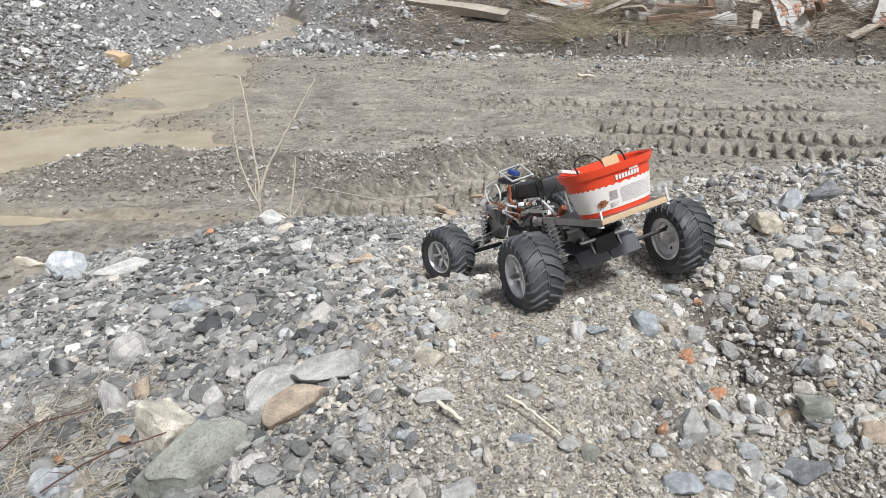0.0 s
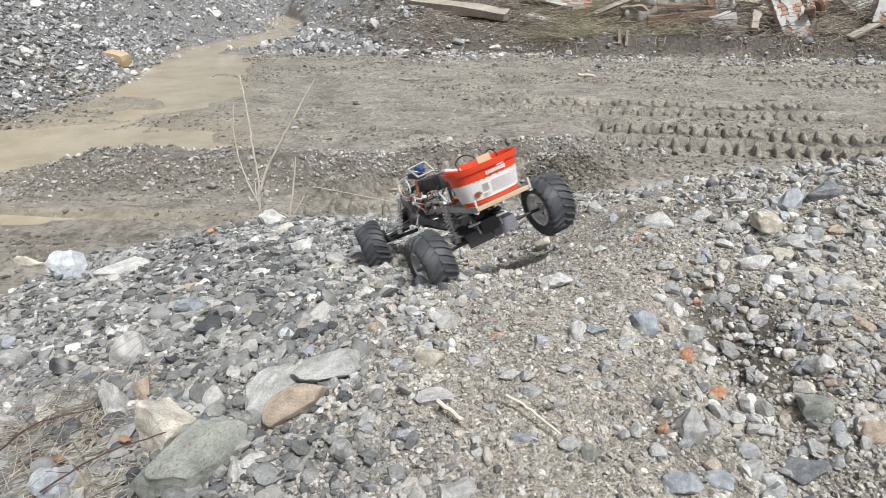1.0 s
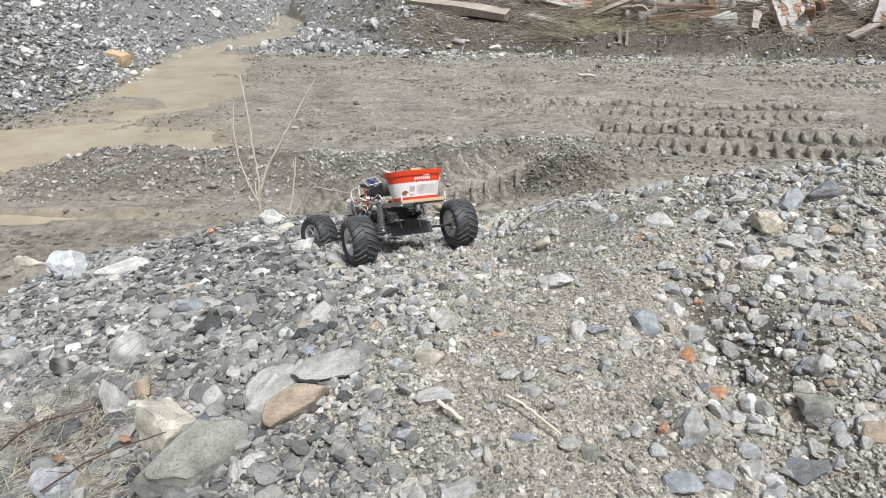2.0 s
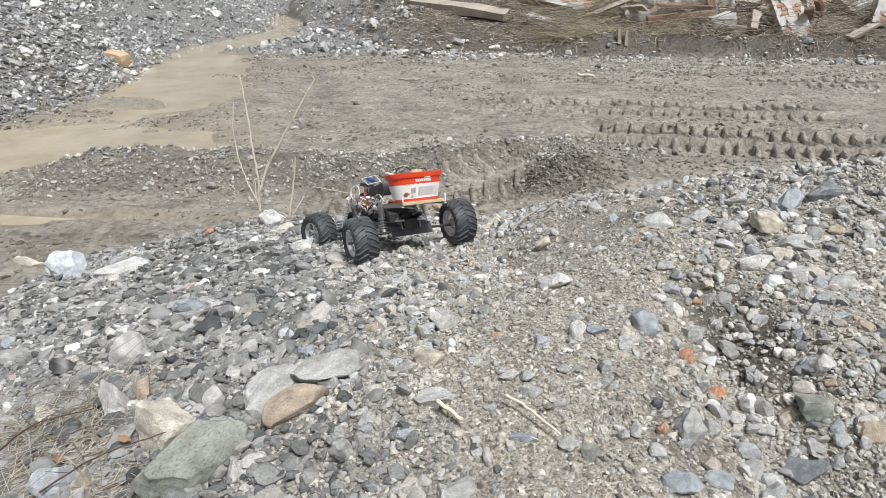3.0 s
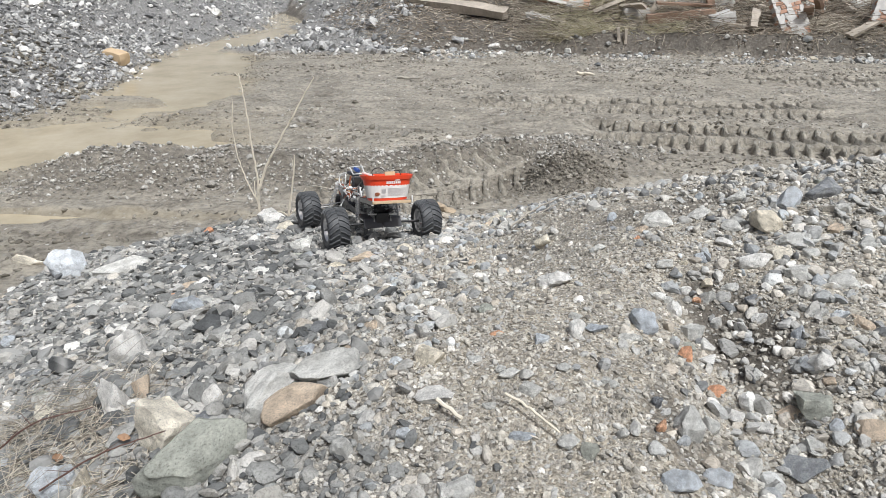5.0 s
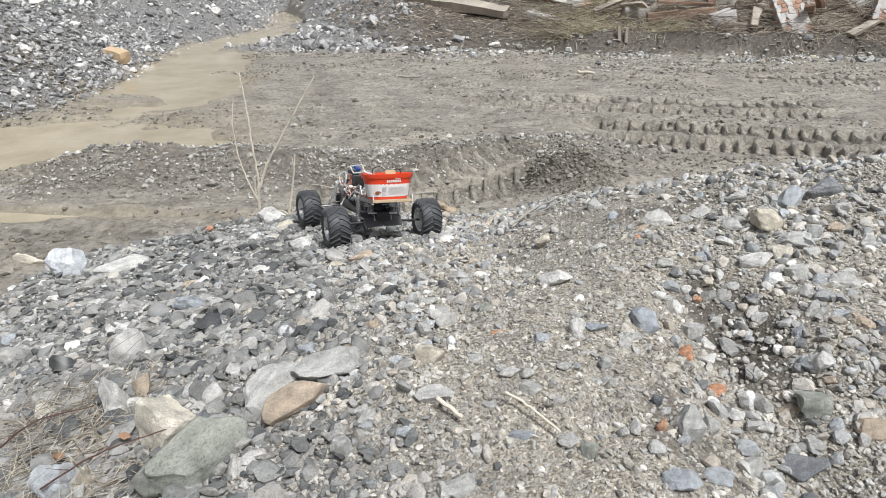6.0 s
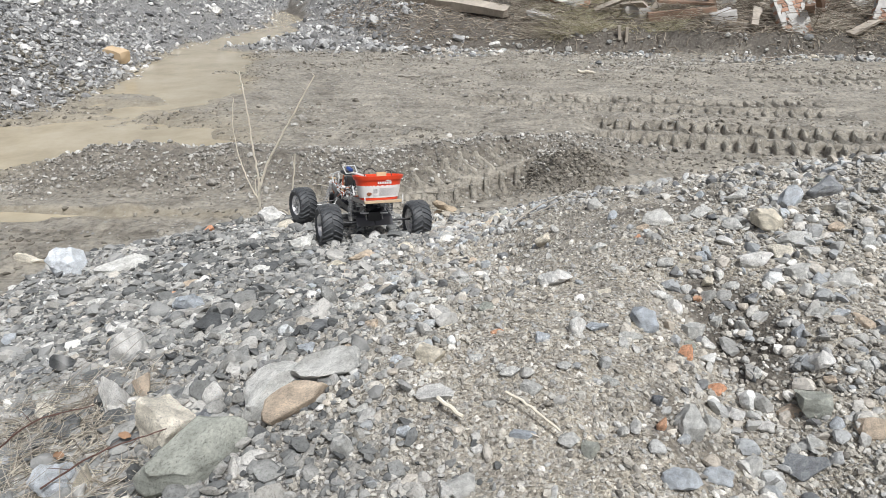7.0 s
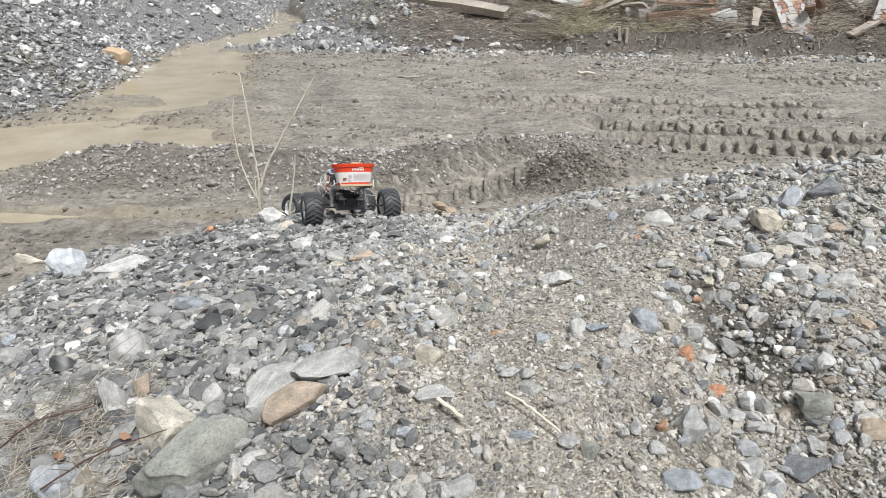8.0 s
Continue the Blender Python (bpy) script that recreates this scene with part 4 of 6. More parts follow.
def wheel(truck, side, plain_disc):
    """A lugged balloon tyre on a rim; side is +1 where the outer face looks to +y."""
    bm = bmesh.new()
    rim = [(0.0435, 0.030), (0.0445, 0.034), (0.042, 0.035), (0.039, 0.030), (0.037, 0.012), (0.036, -0.030), (0.043, -0.034), (0.046, -0.034), (0.046, -0.030), (0.040, -0.02), (0.0405, 0.028), (0.0435, 0.030)]
    lathe(bm, [(r, y * side) for r, y in rim], 40)
    if plain_disc:
        lathe(bm, [(0.0, 0.014 * side), (0.030, 0.014 * side), (0.038, 0.020 * side), (0.038, 0.012 * side), (0.0, 0.008 * side)], 40)
        lathe(bm, [(0.0, -0.012 * side), (0.03, -0.012 * side), (0.0385, -0.020 * side), (0.0385, -0.012 * side), (0.0, -0.004 * side)], 40)
    else:
        for k in range(6):
            a = k * math.pi / 3
            d = Vector((math.cos(a), 0, math.sin(a)))
            solid(bm, tuple(d * 0.024 + Vector((0, 0.016 * side, 0))), (0.032, 0.010, 0.011), (0, -math.degrees(a), 0), 0.002)
        lathe(bm, [(0.0, -0.012 * side), (0.03, -0.012 * side), (0.0385, -0.020 * side), (0.0385, -0.012 * side), (0.0, -0.004 * side)], 40)
    rod(bm, (0, -0.03 * side, 0), (0, 0.026 * side, 0), 0.011, 16)
    w = part("wheel", bm, chrome, truck, "chromed spoked rim")
    bm = bmesh.new()
    rod(bm, (0, 0.020 * side, 0), (0, 0.042 * side, 0), 0.0055, 6, 0.004)
    part("wheel_nut", bm, steel, w)
    # black discs: the shade inside the rim's holes put into colour
    for k in range(6):
        a = (k + 0.5) * math.pi / 3
        bm = bmesh.new()
        rod(bm, (0.027 * math.cos(a), -0.0135 * side, 0.027 * math.sin(a)), (0.027 * math.cos(a), -0.011 * side, 0.027 * math.sin(a)), 0.0032, 8)
        part("rim_hole_shade", bm, black, w)
    # tyre carcass
    h, prof = TREAD / 2, []
    for r, y in ((0.042, 0.80), (0.050, 0.93), (0.060, 1.0), (0.068, 0.93), (0.0725, 0.72), (0.0738, 0.38), (0.0742, 0.0)):
        prof.append((r, y * h))
    prof = prof + [(r, -y) for r, y in prof[-2::-1]] + [(0.040, -0.5 * h), (0.040, 0.5 * h)]
    prof.append(prof[0])
    bm = bmesh.new()
    lathe(bm, prof, 72)
    part("tyre", bm, rubber, w, "black balloon tyre carcass", 40)
    bm = bmesh.new()
    lathe(bm, [(0.0735, -0.0012), (0.0768, -0.0008), (0.0768, 0.0008), (0.0735, 0.0012)], 72)
    # curved paddle lugs, set in turn on either side of the middle
    n = 22
    for s in (-1, 1):
        for k in range(n):
            a0 = (k + (0.5 if s > 0 else 0)) * 2 * math.pi / n
            last = None
            for q in range(6):
                u = q / 5
                y = s * (0.002 + u * (h - 0.001))
                r = 0.0742 - 0.0012 * (u * 1.2) ** 2 - (0.012 if q == 5 else 0.0035 * u ** 4)
                a = a0 + 0.33 * u ** 1.5
                half = 0.0017 / r
                tall = 0.0046
                ring = []
                for da, dr in ((-half * 1.6, -0.002), (-half, tall * 0.9), (half * 0.7, tall), (half * 2.6, -0.001)):
                    ring.append(bm.verts.new(((r + dr) * math.cos(a + da), y, (r + dr) * math.sin(a + da))))
                if last:
                    for i in range(3):
                        bm.faces.new((last[i], last[i + 1], ring[i + 1], ring[i]))
                else:
                    bm.faces.new(ring)
                last = ring
            bm.faces.new(last[::-1])
    bmesh.ops.recalc_face_normals(bm, faces=bm.faces[:])
    tagged(part("tread", bm, tread_mat, w, "curved rubber tread lugs", 40), kind="stuff")
    return w


def shock(truck, a, b):
    bm = bmesh.new()
    a, b = Vector(a), Vector(b)
    d = b - a
    rod(bm, a, a + 0.5 * d, 0.0055, 12)
    rod(bm, a + 0.5 * d, b, 0.002, 8)
    rod(bm, a - 0.06 * d, a + 0.04 * d, 0.008, 12)
    rod(bm, a + 0.92 * d, a + 1.02 * d, 0.008, 12)
    s = part("shock_absorber", bm, alloy, truck, "silver oil shock absorber")
    up = d.normalized()
    u = up.cross(Vector((1, 0.2, 0))).normalized()
    v = up.cross(u)
    pts = [a + d * (0.05 + 0.87 * k / 90) + 0.0095 * (math.cos(k * 0.56) * u + math.sin(k * 0.56) * v) for k in range(91)]
    bm = bmesh.new()
    hose(bm, pts, 0.0015, 6)
    part("coil_spring", bm, chrome, s, "bright coil spring")


def make_truck():
    truck = new("model_truck")
    tagged(truck, "radio-controlled monster truck with bare chassis and lugged tyres", "toy truck")
    # two side plates of the chassis, cut away in the middle
    outline = [(-0.01, 0.012), (0.0, 0.045), (0.03, 0.070), (0.06, 0.066), (0.09, 0.030), (0.20, 0.024), (0.32, 0.030), (0.38, 0.036), (0.43, 0.085), (0.47, 0.085), (0.52, 0.04),
               (0.52, 0.006), (0.42, 0.004), (0.37, 0.012), (0.27, 0.006), (0.15, 0.003), (0.06, 0.004)]
    for s in (-1, 1):
        bm = bmesh.new()
        slab(bm, outline, s * 0.032 - 0.002, s * 0.032 + 0.002)
        for x in (0.05, 0.12, 0.19, 0.26, 0.33, 0.40, 0.47):
            rod(bm, (x, s * 0.030, 0.018), (x, s * 0.037, 0.018), 0.005, 12)
        part("chassis_plate", bm, steel, truck)
    bm = bmesh.new()
    solid(bm, (0.20, 0, 0.006), (0.40, 0.075, 0.004), bevel=0.001)
    part("floor_plate", bm, black, truck)
    # rear guard: a folded plate with a worn tab
    bm = bmesh.new()
    for y0, y1 in ((-0.072, -0.002), (0.002, 0.072)):
        slab(bm, [(0.085, 0.030), (0.004, 0.024), (-0.002, 0.022), (-0.017, -0.010), (-0.014, -0.011), (0.002, 0.019), (0.085, 0.026)], y0, y1)
    solid(bm, (-0.006, 0.008, -0.006), (0.014, 0.020, 0.008), (0, 30, 0), 0.002)
    part("rear_guard", bm, guard_mat, truck, "scratched dark folded skid guard")
    for x in (0.02, BASE):
        bm = bmesh.new()
        solid(bm, (x, 0, 0.018), (0.058, 0.052, 0.048), bevel=0.006)
        solid(bm, (x + 0.01, 0, 0.048), (0.016, 0.046, 0.03), bevel=0.003)
        for k in range(4):
            rod(bm, (x - 0.02 + 0.012 * k, -0.029, 0.03), (x - 0.02 + 0.012 * k, 0.029, 0.03), 0.003, 8)
        part("gearbox", bm, black, truck)
    for s in (-1, 1):
        for x, z in ((0.0, 0.004), (BASE, 0.002)):
            bm = bmesh.new()
            rod(bm, (x, s * 0.02, 0.006), (x, s * 0.150, z), 0.0042, 10)
            rod(bm, (x, s * 0.045, 0.006), (x, s * 0.062, 0.005), 0.007, 10)
            part("half_shaft", bm, steel if x else black, truck)
        # front wishbones and knuckles
        bm = bmesh.new()
        for x0, x1 in ((BASE - 0.045, BASE - 0.012), (BASE + 0.045, BASE + 0.012)):
            solid(bm, ((x0 + x1) / 2, s * 0.083, -0.012), (0.011, 0.105, 0.010), (0, 0, s * (18 if x0 > x1 else -18)), 0.002)
        solid(bm, (BASE, s * 0.125, -0.010), (0.05, 0.014, 0.014), bevel=0.003)
        part("wishbone", bm, black, truck)
        bm = bmesh.new()
        solid(bm, (BASE, s * 0.134, 0.002), (0.026, 0.016, 0.044), bevel=0.004)
        solid(bm, (BASE - 0.02, s * 0.130, 0.0), (0.03, 0.008, 0.010), bevel=0.002)
        part("knuckle", bm, black, truck)
        bm = bmesh.new()
        rod(bm, (BASE - 0.05, s * 0.03, 0.03), (BASE - 0.022, s * 0.13, 0.014), 0.0028, 8)
        part("tie_rod", bm, steel, truck)
        # front shock tower arm, pale metal
        bm = bmesh.new()
        solid(bm, (0.455, s * 0.045, 0.085), (0.004, 0.016, 0.075), (s * -28, 0, 0), 0.001)
        part("shock_tower", bm, bright_alloy, truck, "bright aluminium strip")
        shock(truck, (0.440, s * 0.064, 0.100), (0.455, s * 0.096, 0.004))
        shock(truck, (0.058, s * 0.074, 0.088), (0.030, s * 0.082, 0.006))
        shock(truck, (0.095, s * 0.062, 0.082), (0.085, s * 0.072, 0.004))
        bm = bmesh.new()
        solid(bm, (0.045, s * 0.062, 0.004), (0.03, 0.05, 0.008), (0, 0, 0), 0.002)
        part("lower_link", bm, black, truck)
        # tray rail
        bm = bmesh.new()
        slab(bm, [(0.105, 0.080), (0.105, 0.094), (-0.128, 0.102), (-0.128, 0.088)], s * 0.069 - 0.0015, s * 0.069 + 0.0015)
        solid(bm, (-0.01, s * 0.064, 0.0955), (0.23, 0.010, 0.002), (0, 2, 0))
        part("tray_rail", bm, alloy, truck, "grey aluminium angle")
        # bright bracket holding the tray's corner
        bm = bmesh.new()
        solid(bm, (-0.133, s * 0.072, 0.107), (0.003, 0.004, 0.026), bevel=0.0006)
        solid(bm, (-0.125, s * 0.073, 0.089), (0.012, 0.006, 0.003))
        part("corner_bracket", bm, white_plastic, truck, "pale metal bracket")
        # upright struts below the tray
        bm = bmesh.new()
        solid(bm, (0.07, s * 0.05, 0.06), (0.006, 0.004, 0.05), (s * -10, -12, 0), 0.001)
        part("strut", bm, steel, truck)
    bm = bmesh.new()
    solid(bm, (-0.131, 0.003, 0.0985), (0.008, 0.142, 0.010), (0, 0, 0), 0.001)
    part("tray_batten", bm, pale_wood, truck, "pale wooden batten")
    bm = bmesh.new()
    solid(bm, (-0.04, 0, 0.0975), (0.17, 0.125, 0.004), (0, 2, 0), 0.001)
    part("tray_board", bm, steel, truck, "thin grey metal sheet")
    # motors, gears and servos in the middle
    bm = bmesh.new()
    rod(bm, (0.10, -0.02, 0.040), (0.17, -0.02, 0.040), 0.018, 24)
    rod(bm, (0.17, -0.02, 0.040), (0.185, -0.02, 0.040), 0.006, 12)
    for k in range(5):
        rod(bm, (0.108 + 0.012 * k, -0.02, 0.04), (0.112 + 0.012 * k, -0.02, 0.04), 0.0195, 24)
    part("motor", bm, steel, truck, "ribbed electric motor")
    bm = bmesh.new()
    rod(bm, (0.200, 0.005, 0.045), (0.206, 0.005, 0.045), 0.027, 32)
    rod(bm, (0.196, 0.005, 0.045), (0.210, 0.005, 0.045), 0.008, 16)
    part("spur_gear", bm, black, truck)
    bm = bmesh.new()
    solid(bm, (0.265, 0.012, 0.055), (0.045, 0.022, 0.040), (0, 0, 8), 0.002)
    solid(bm, (0.265, 0.012, 0.060), (0.058, 0.018, 0.003), (0, 0, 8))
    rod(bm, (0.28, 0.012, 0.072), (0.28, 0.012, 0.084), 0.006, 12)
    part("servo", bm, black, truck)
    bm = bmesh.new()
    solid(bm, (0.375, 0.016, 0.058), (0.06, 0.036, 0.050), (0, 0, -6), 0.006)
    rod(bm, (0.35, 0.035, 0.06), (0.40, 0.035, 0.06), 0.015, 20)
    part("speed_controller", bm, guard_mat, truck)
    bm = bmesh.new()
    solid(bm, (0.12, 0.02, 0.068), (0.075, 0.05, 0.022), (0, -6, 12), 0.002)
    solid(bm, (0.075, -0.01, 0.055), (0.030, 0.045, 0.026), (0, 10, 0), 0.003)
    solid(bm, (0.03, 0.02, 0.072), (0.05, 0.03, 0.014), (0, -8, 25), 0.002)
    part("gear_housing", bm, black, truck)
    bm = bmesh.new()
    rod(bm, (-0.01, -0.045, 0.05), (0.10, 0.035, 0.062), 0.003, 8)
    rod(bm, (0.0, 0.045, 0.045), (0.11, -0.03, 0.066), 0.003, 8)
    rod(bm, (-0.005, -0.055, 0.035), (-0.005, 0.055, 0.040), 0.003, 8)
    rod(bm, (0.03, -0.06, 0.062), (0.03, 0.06, 0.062), 0.003, 8)
    rod(bm, (0.10, 0.058, 0.104), (0.27, 0.040, 0.088), 0.0032, 8)
    rod(bm, (0.09, 0.046, 0.112), (0.26, 0.030, 0.100), 0.0026, 8)
    part("link_rods", bm, bright_alloy, truck, "bright steel link rods")
    bm = bmesh.new()
    rod(bm, (-0.022, 0.02, 0.060), (0.05, 0.03, 0.030), 0.007, 12)
    rod(bm, (-0.022, -0.03, 0.056), (0.05, -0.01, 0.03), 0.007, 12)
    part("steering_damper", bm, black, truck)
    # long black battery on top, with its cells and a paper tag
    bm = bmesh.new()
    solid(bm, (0.275, 0.0, 0.134), (0.20, 0.052, 0.036), (0, 5, -4), 0.008)
    solid(bm, (0.165, 0.0, 0.146), (0.05, 0.060, 0.040), (0, 5, -4), 0.008)
    solid(bm, (0.40, 0.005, 0.120), (0.07, 0.040, 0.020), (0, 8, 6), 0.004)
    battery = part("battery_pack", bm, black, truck, "matt black battery pack")
    bm = bmesh.new()
    solid(bm, (0.335, 0.0275, 0.128), (0.014, 0.002, 0.010), (0, 5, -4))
    part("paper_tag", bm, white_plastic, battery, "small white tag")
    for x in (0.2, 0.31):
        bm = bmesh.new()
        solid(bm, (x, 0, 0.140 - (x - 0.2) * 0.09), (0.012, 0.056, 0.042), (0, 5, -4), 0.006)
        part("strap", bm, guard_mat, battery)
    # support posts under the battery
    for x, y in ((0.16, 0.03), (0.16, -0.03), (0.36, 0.03), (0.36, -0.03)):
        bm = bmesh.new()
        rod(bm, (x, y, 0.05), (x, y * 0.8, 0.13), 0.003, 8)
        part("post", bm, alloy, truck)
    # receiver with its white frame
    bm = bmesh.new()
    solid(bm, (0.345, 0.0, 0.176), (0.027, 0.019, 0.012), (14, -24, 20), 0.002)
    receiver = part("receiver", bm, blue_plastic, truck, "blue radio receiver")
    bm = bmesh.new()
    for a, b in (((0.319, 0.019, 0.163), (0.288, -0.009, 0.168)), ((0.288, -0.009, 0.168), (0.347, -0.017, 0.187)), ((0.347, -0.017, 0.187), (0.381, 0.014, 0.181)),
                 ((0.381, 0.014, 0.181), (0.319, 0.019, 0.163)), ((0.381, 0.014, 0.181), (0.412, 0.000, 0.170)), ((0.347, -0.017, 0.187), (0.393, -0.019, 0.168))):
        hose(bm, [(0.35 + (a[0] - 0.35) * 1.35, a[1] * 1.3, 0.172 + (a[2] - 0.172) * 1.25), (0.35 + (b[0] - 0.35) * 1.35, b[1] * 1.3, 0.172 + (b[2] - 0.172) * 1.25)], 0.0028, 4)
    part("frame", bm, white_plastic, receiver, "white plastic frame")
    bm = bmesh.new()
    solid(bm, (0.36, 0.012, 0.160), (0.05, 0.03, 0.012), (0, -10, 15), 0.002)
    part("foam_pad", bm, guard_mat, receiver)
    # wiring
    for pts, r in (([(0.40, 0.02, 0.165), (0.43, 0.05, 0.150), (0.42, 0.055, 0.115), (0.38, 0.05, 0.105), (0.36, 0.045, 0.13), (0.38, 0.04, 0.155), (0.42, 0.035, 0.15), (0.44, 0.04, 0.12), (0.40, 0.045, 0.10)], 0.0022),
                   ([(0.38, 0.03, 0.160), (0.46, 0.045, 0.140), (0.45, 0.05, 0.105), (0.39, 0.05, 0.100), (0.35, 0.03, 0.12)], 0.0020),
                   ([(0.45, 0.02, 0.14), (0.48, 0.03, 0.12), (0.47, 0.02, 0.10)], 0.0016)):
        bm = bmesh.new()
        hose(bm, bent(pts), r, 6)
        part("white_cable", bm, white_plastic, truck, "looped white cable")
    for pts in ([(0.46, 0.045, 0.06), (0.47, 0.05, 0.10), (0.42, 0.048, 0.112), (0.36, 0.045, 0.100), (0.33, 0.04, 0.075)],
                [(0.44, 0.03, 0.112), (0.38, 0.045, 0.092), (0.32, 0.042, 0.105), (0.25, 0.035, 0.085), (0.2, 0.03, 0.06)],
                [(0.31, 0.035, 0.155), (0.315, 0.04, 0.12), (0.29, 0.04, 0.095), (0.31, 0.035, 0.07)],
                [(0.48, -0.02, 0.06), (0.49, -0.03, 0.10), (0.44, -0.03, 0.11), (0.38, -0.02, 0.09)],
                [(0.22, 0.03, 0.09), (0.16, 0.045, 0.075), (0.11, 0.035, 0.09), (0.07, 0.02, 0.075)]):
        bm = bmesh.new()
        hose(bm, bent(pts), 0.0034, 7)
        part("red_cable", bm, red_wire, truck, "red-brown power wire")
    for pts in ([(0.18, 0.02, 0.15), (0.13, 0.05, 0.13), (0.12, 0.055, 0.09), (0.16, 0.045, 0.06)],
                [(0.10, 0.02, 0.15), (0.14, 0.045, 0.11), (0.20, 0.045, 0.075), (0.24, 0.03, 0.05)],
                [(0.02, -0.03, 0.09), (0.08, -0.05, 0.075), (0.15, -0.04, 0.08), (0.2, -0.03, 0.12)]):
        bm = bmesh.new()
        hose(bm, bent(pts), 0.0018, 6)
        part("black_cable", bm, black, truck)
    for pts in ([(0.06, 0.06, 0.10), (0.16, 0.04, 0.125), (0.22, 0.035, 0.115)], [(0.10, 0.05, 0.112), (0.2, 0.045, 0.098), (0.27, 0.04, 0.11)]):
        bm = bmesh.new()
        hose(bm, bent(pts), 0.003, 6)
        part("zip_tie", bm, white_plastic, truck, "white cable tie")
    # small connectors, rods and boxes crammed between chassis and battery
    r = random.Random(21)
    for k in range(16):
        bm = bmesh.new()
        at = (r.uniform(0.06, 0.44), r.uniform(0.02, 0.062), r.uniform(0.055, 0.118))
        solid(bm, at, (r.uniform(0.010, 0.024), r.uniform(0.008, 0.014), r.uniform(0.006, 0.012)), (r.uniform(-40, 40), r.uniform(-40, 40), r.uniform(0, 180)), 0.001)
        part("connector", bm, r.choice((white_plastic, bright_alloy, black, alloy, red_wire, card_mat)), truck)
    for k in range(9):
        bm = bmesh.new()
        a = Vector((r.uniform(0.02, 0.38), r.uniform(0.035, 0.066), r.uniform(0.03, 0.11)))
        b = a + Vector((r.uniform(-0.07, 0.09), r.uniform(-0.03, 0.02), r.uniform(-0.03, 0.03)))
        rod(bm, a, b, r.uniform(0.0018, 0.003), 8)
        rod(bm, a, a + 0.12 * (b - a), 0.0048, 8)
        rod(bm, b - 0.12 * (b - a), b, 0.0048, 8)
        part("turnbuckle", bm, r.choice((bright_alloy, chrome, alloy)), truck)
    for k in range(6):
        x0, z0 = r.uniform(0.1, 0.4), r.uniform(0.08, 0.13)
        pts = [(x0 + 0.03 * q + r.uniform(-0.02, 0.02), r.uniform(0.03, 0.07), z0 + r.uniform(-0.03, 0.02)) for q in range(4)]
        bm = bmesh.new()
        hose(bm, bent(pts), 0.0016, 6)
        part("thin_wire", bm, r.choice((white_plastic, black, red_wire)), truck)
    # flat wooden stick poking out at the front
    bm = bmesh.new()
    solid(bm, (0.565, 0.025, 0.118), (0.15, 0.022, 0.006), (0, 4, -6), 0.001)
    part("wooden_stick", bm, pale_wood, truck, "pale flat wooden stick")
    bm = bmesh.new()
    solid(bm, (0.49, 0.0, 0.108), (0.04, 0.05, 0.008), (0, 8, 0), 0.002)
    solid(bm, (0.535, 0, 0.03), (0.02, 0.10, 0.05), (0, -20, 0), 0.004)
    part("front_bumper", bm, black, truck)
    wheels = []
    for x, s in ((BASE, 1), (BASE, -1), (0, 1), (0, -1)):
        w = wheel(truck, s, s < 0)
        w.location = (x, s * TRACK / 2, 0)
        wheels.append((w, x, s))
    return truck, wheels


def oval(a, b, k=44, power=2.35):
    """A rounded oblong outline, a along y and b along x."""
    out = []
    for i in range(k):
        t = 2 * math.pi * i / k
        c, s = math.cos(t), math.sin(t)
        out.append((b * abs(s) ** (2 / power) * (1 if s > 0 else -1), a * abs(c) ** (2 / power) * (1 if c > 0 else -1)))
    return out


def tub_shell(bm, rows, thickness=0.0):
    rings = []
    for z, a, b in rows:
        rings.append([bm.verts.new((x, y, z)) for x, y in oval(a, b)])
    for p, q in zip(rings, rings[1:]):
        for i in range(len(p)):
            j = (i + 1) % len(p)
            bm.faces.new((p[i], p[j], q[j], q[i]))
    return rings


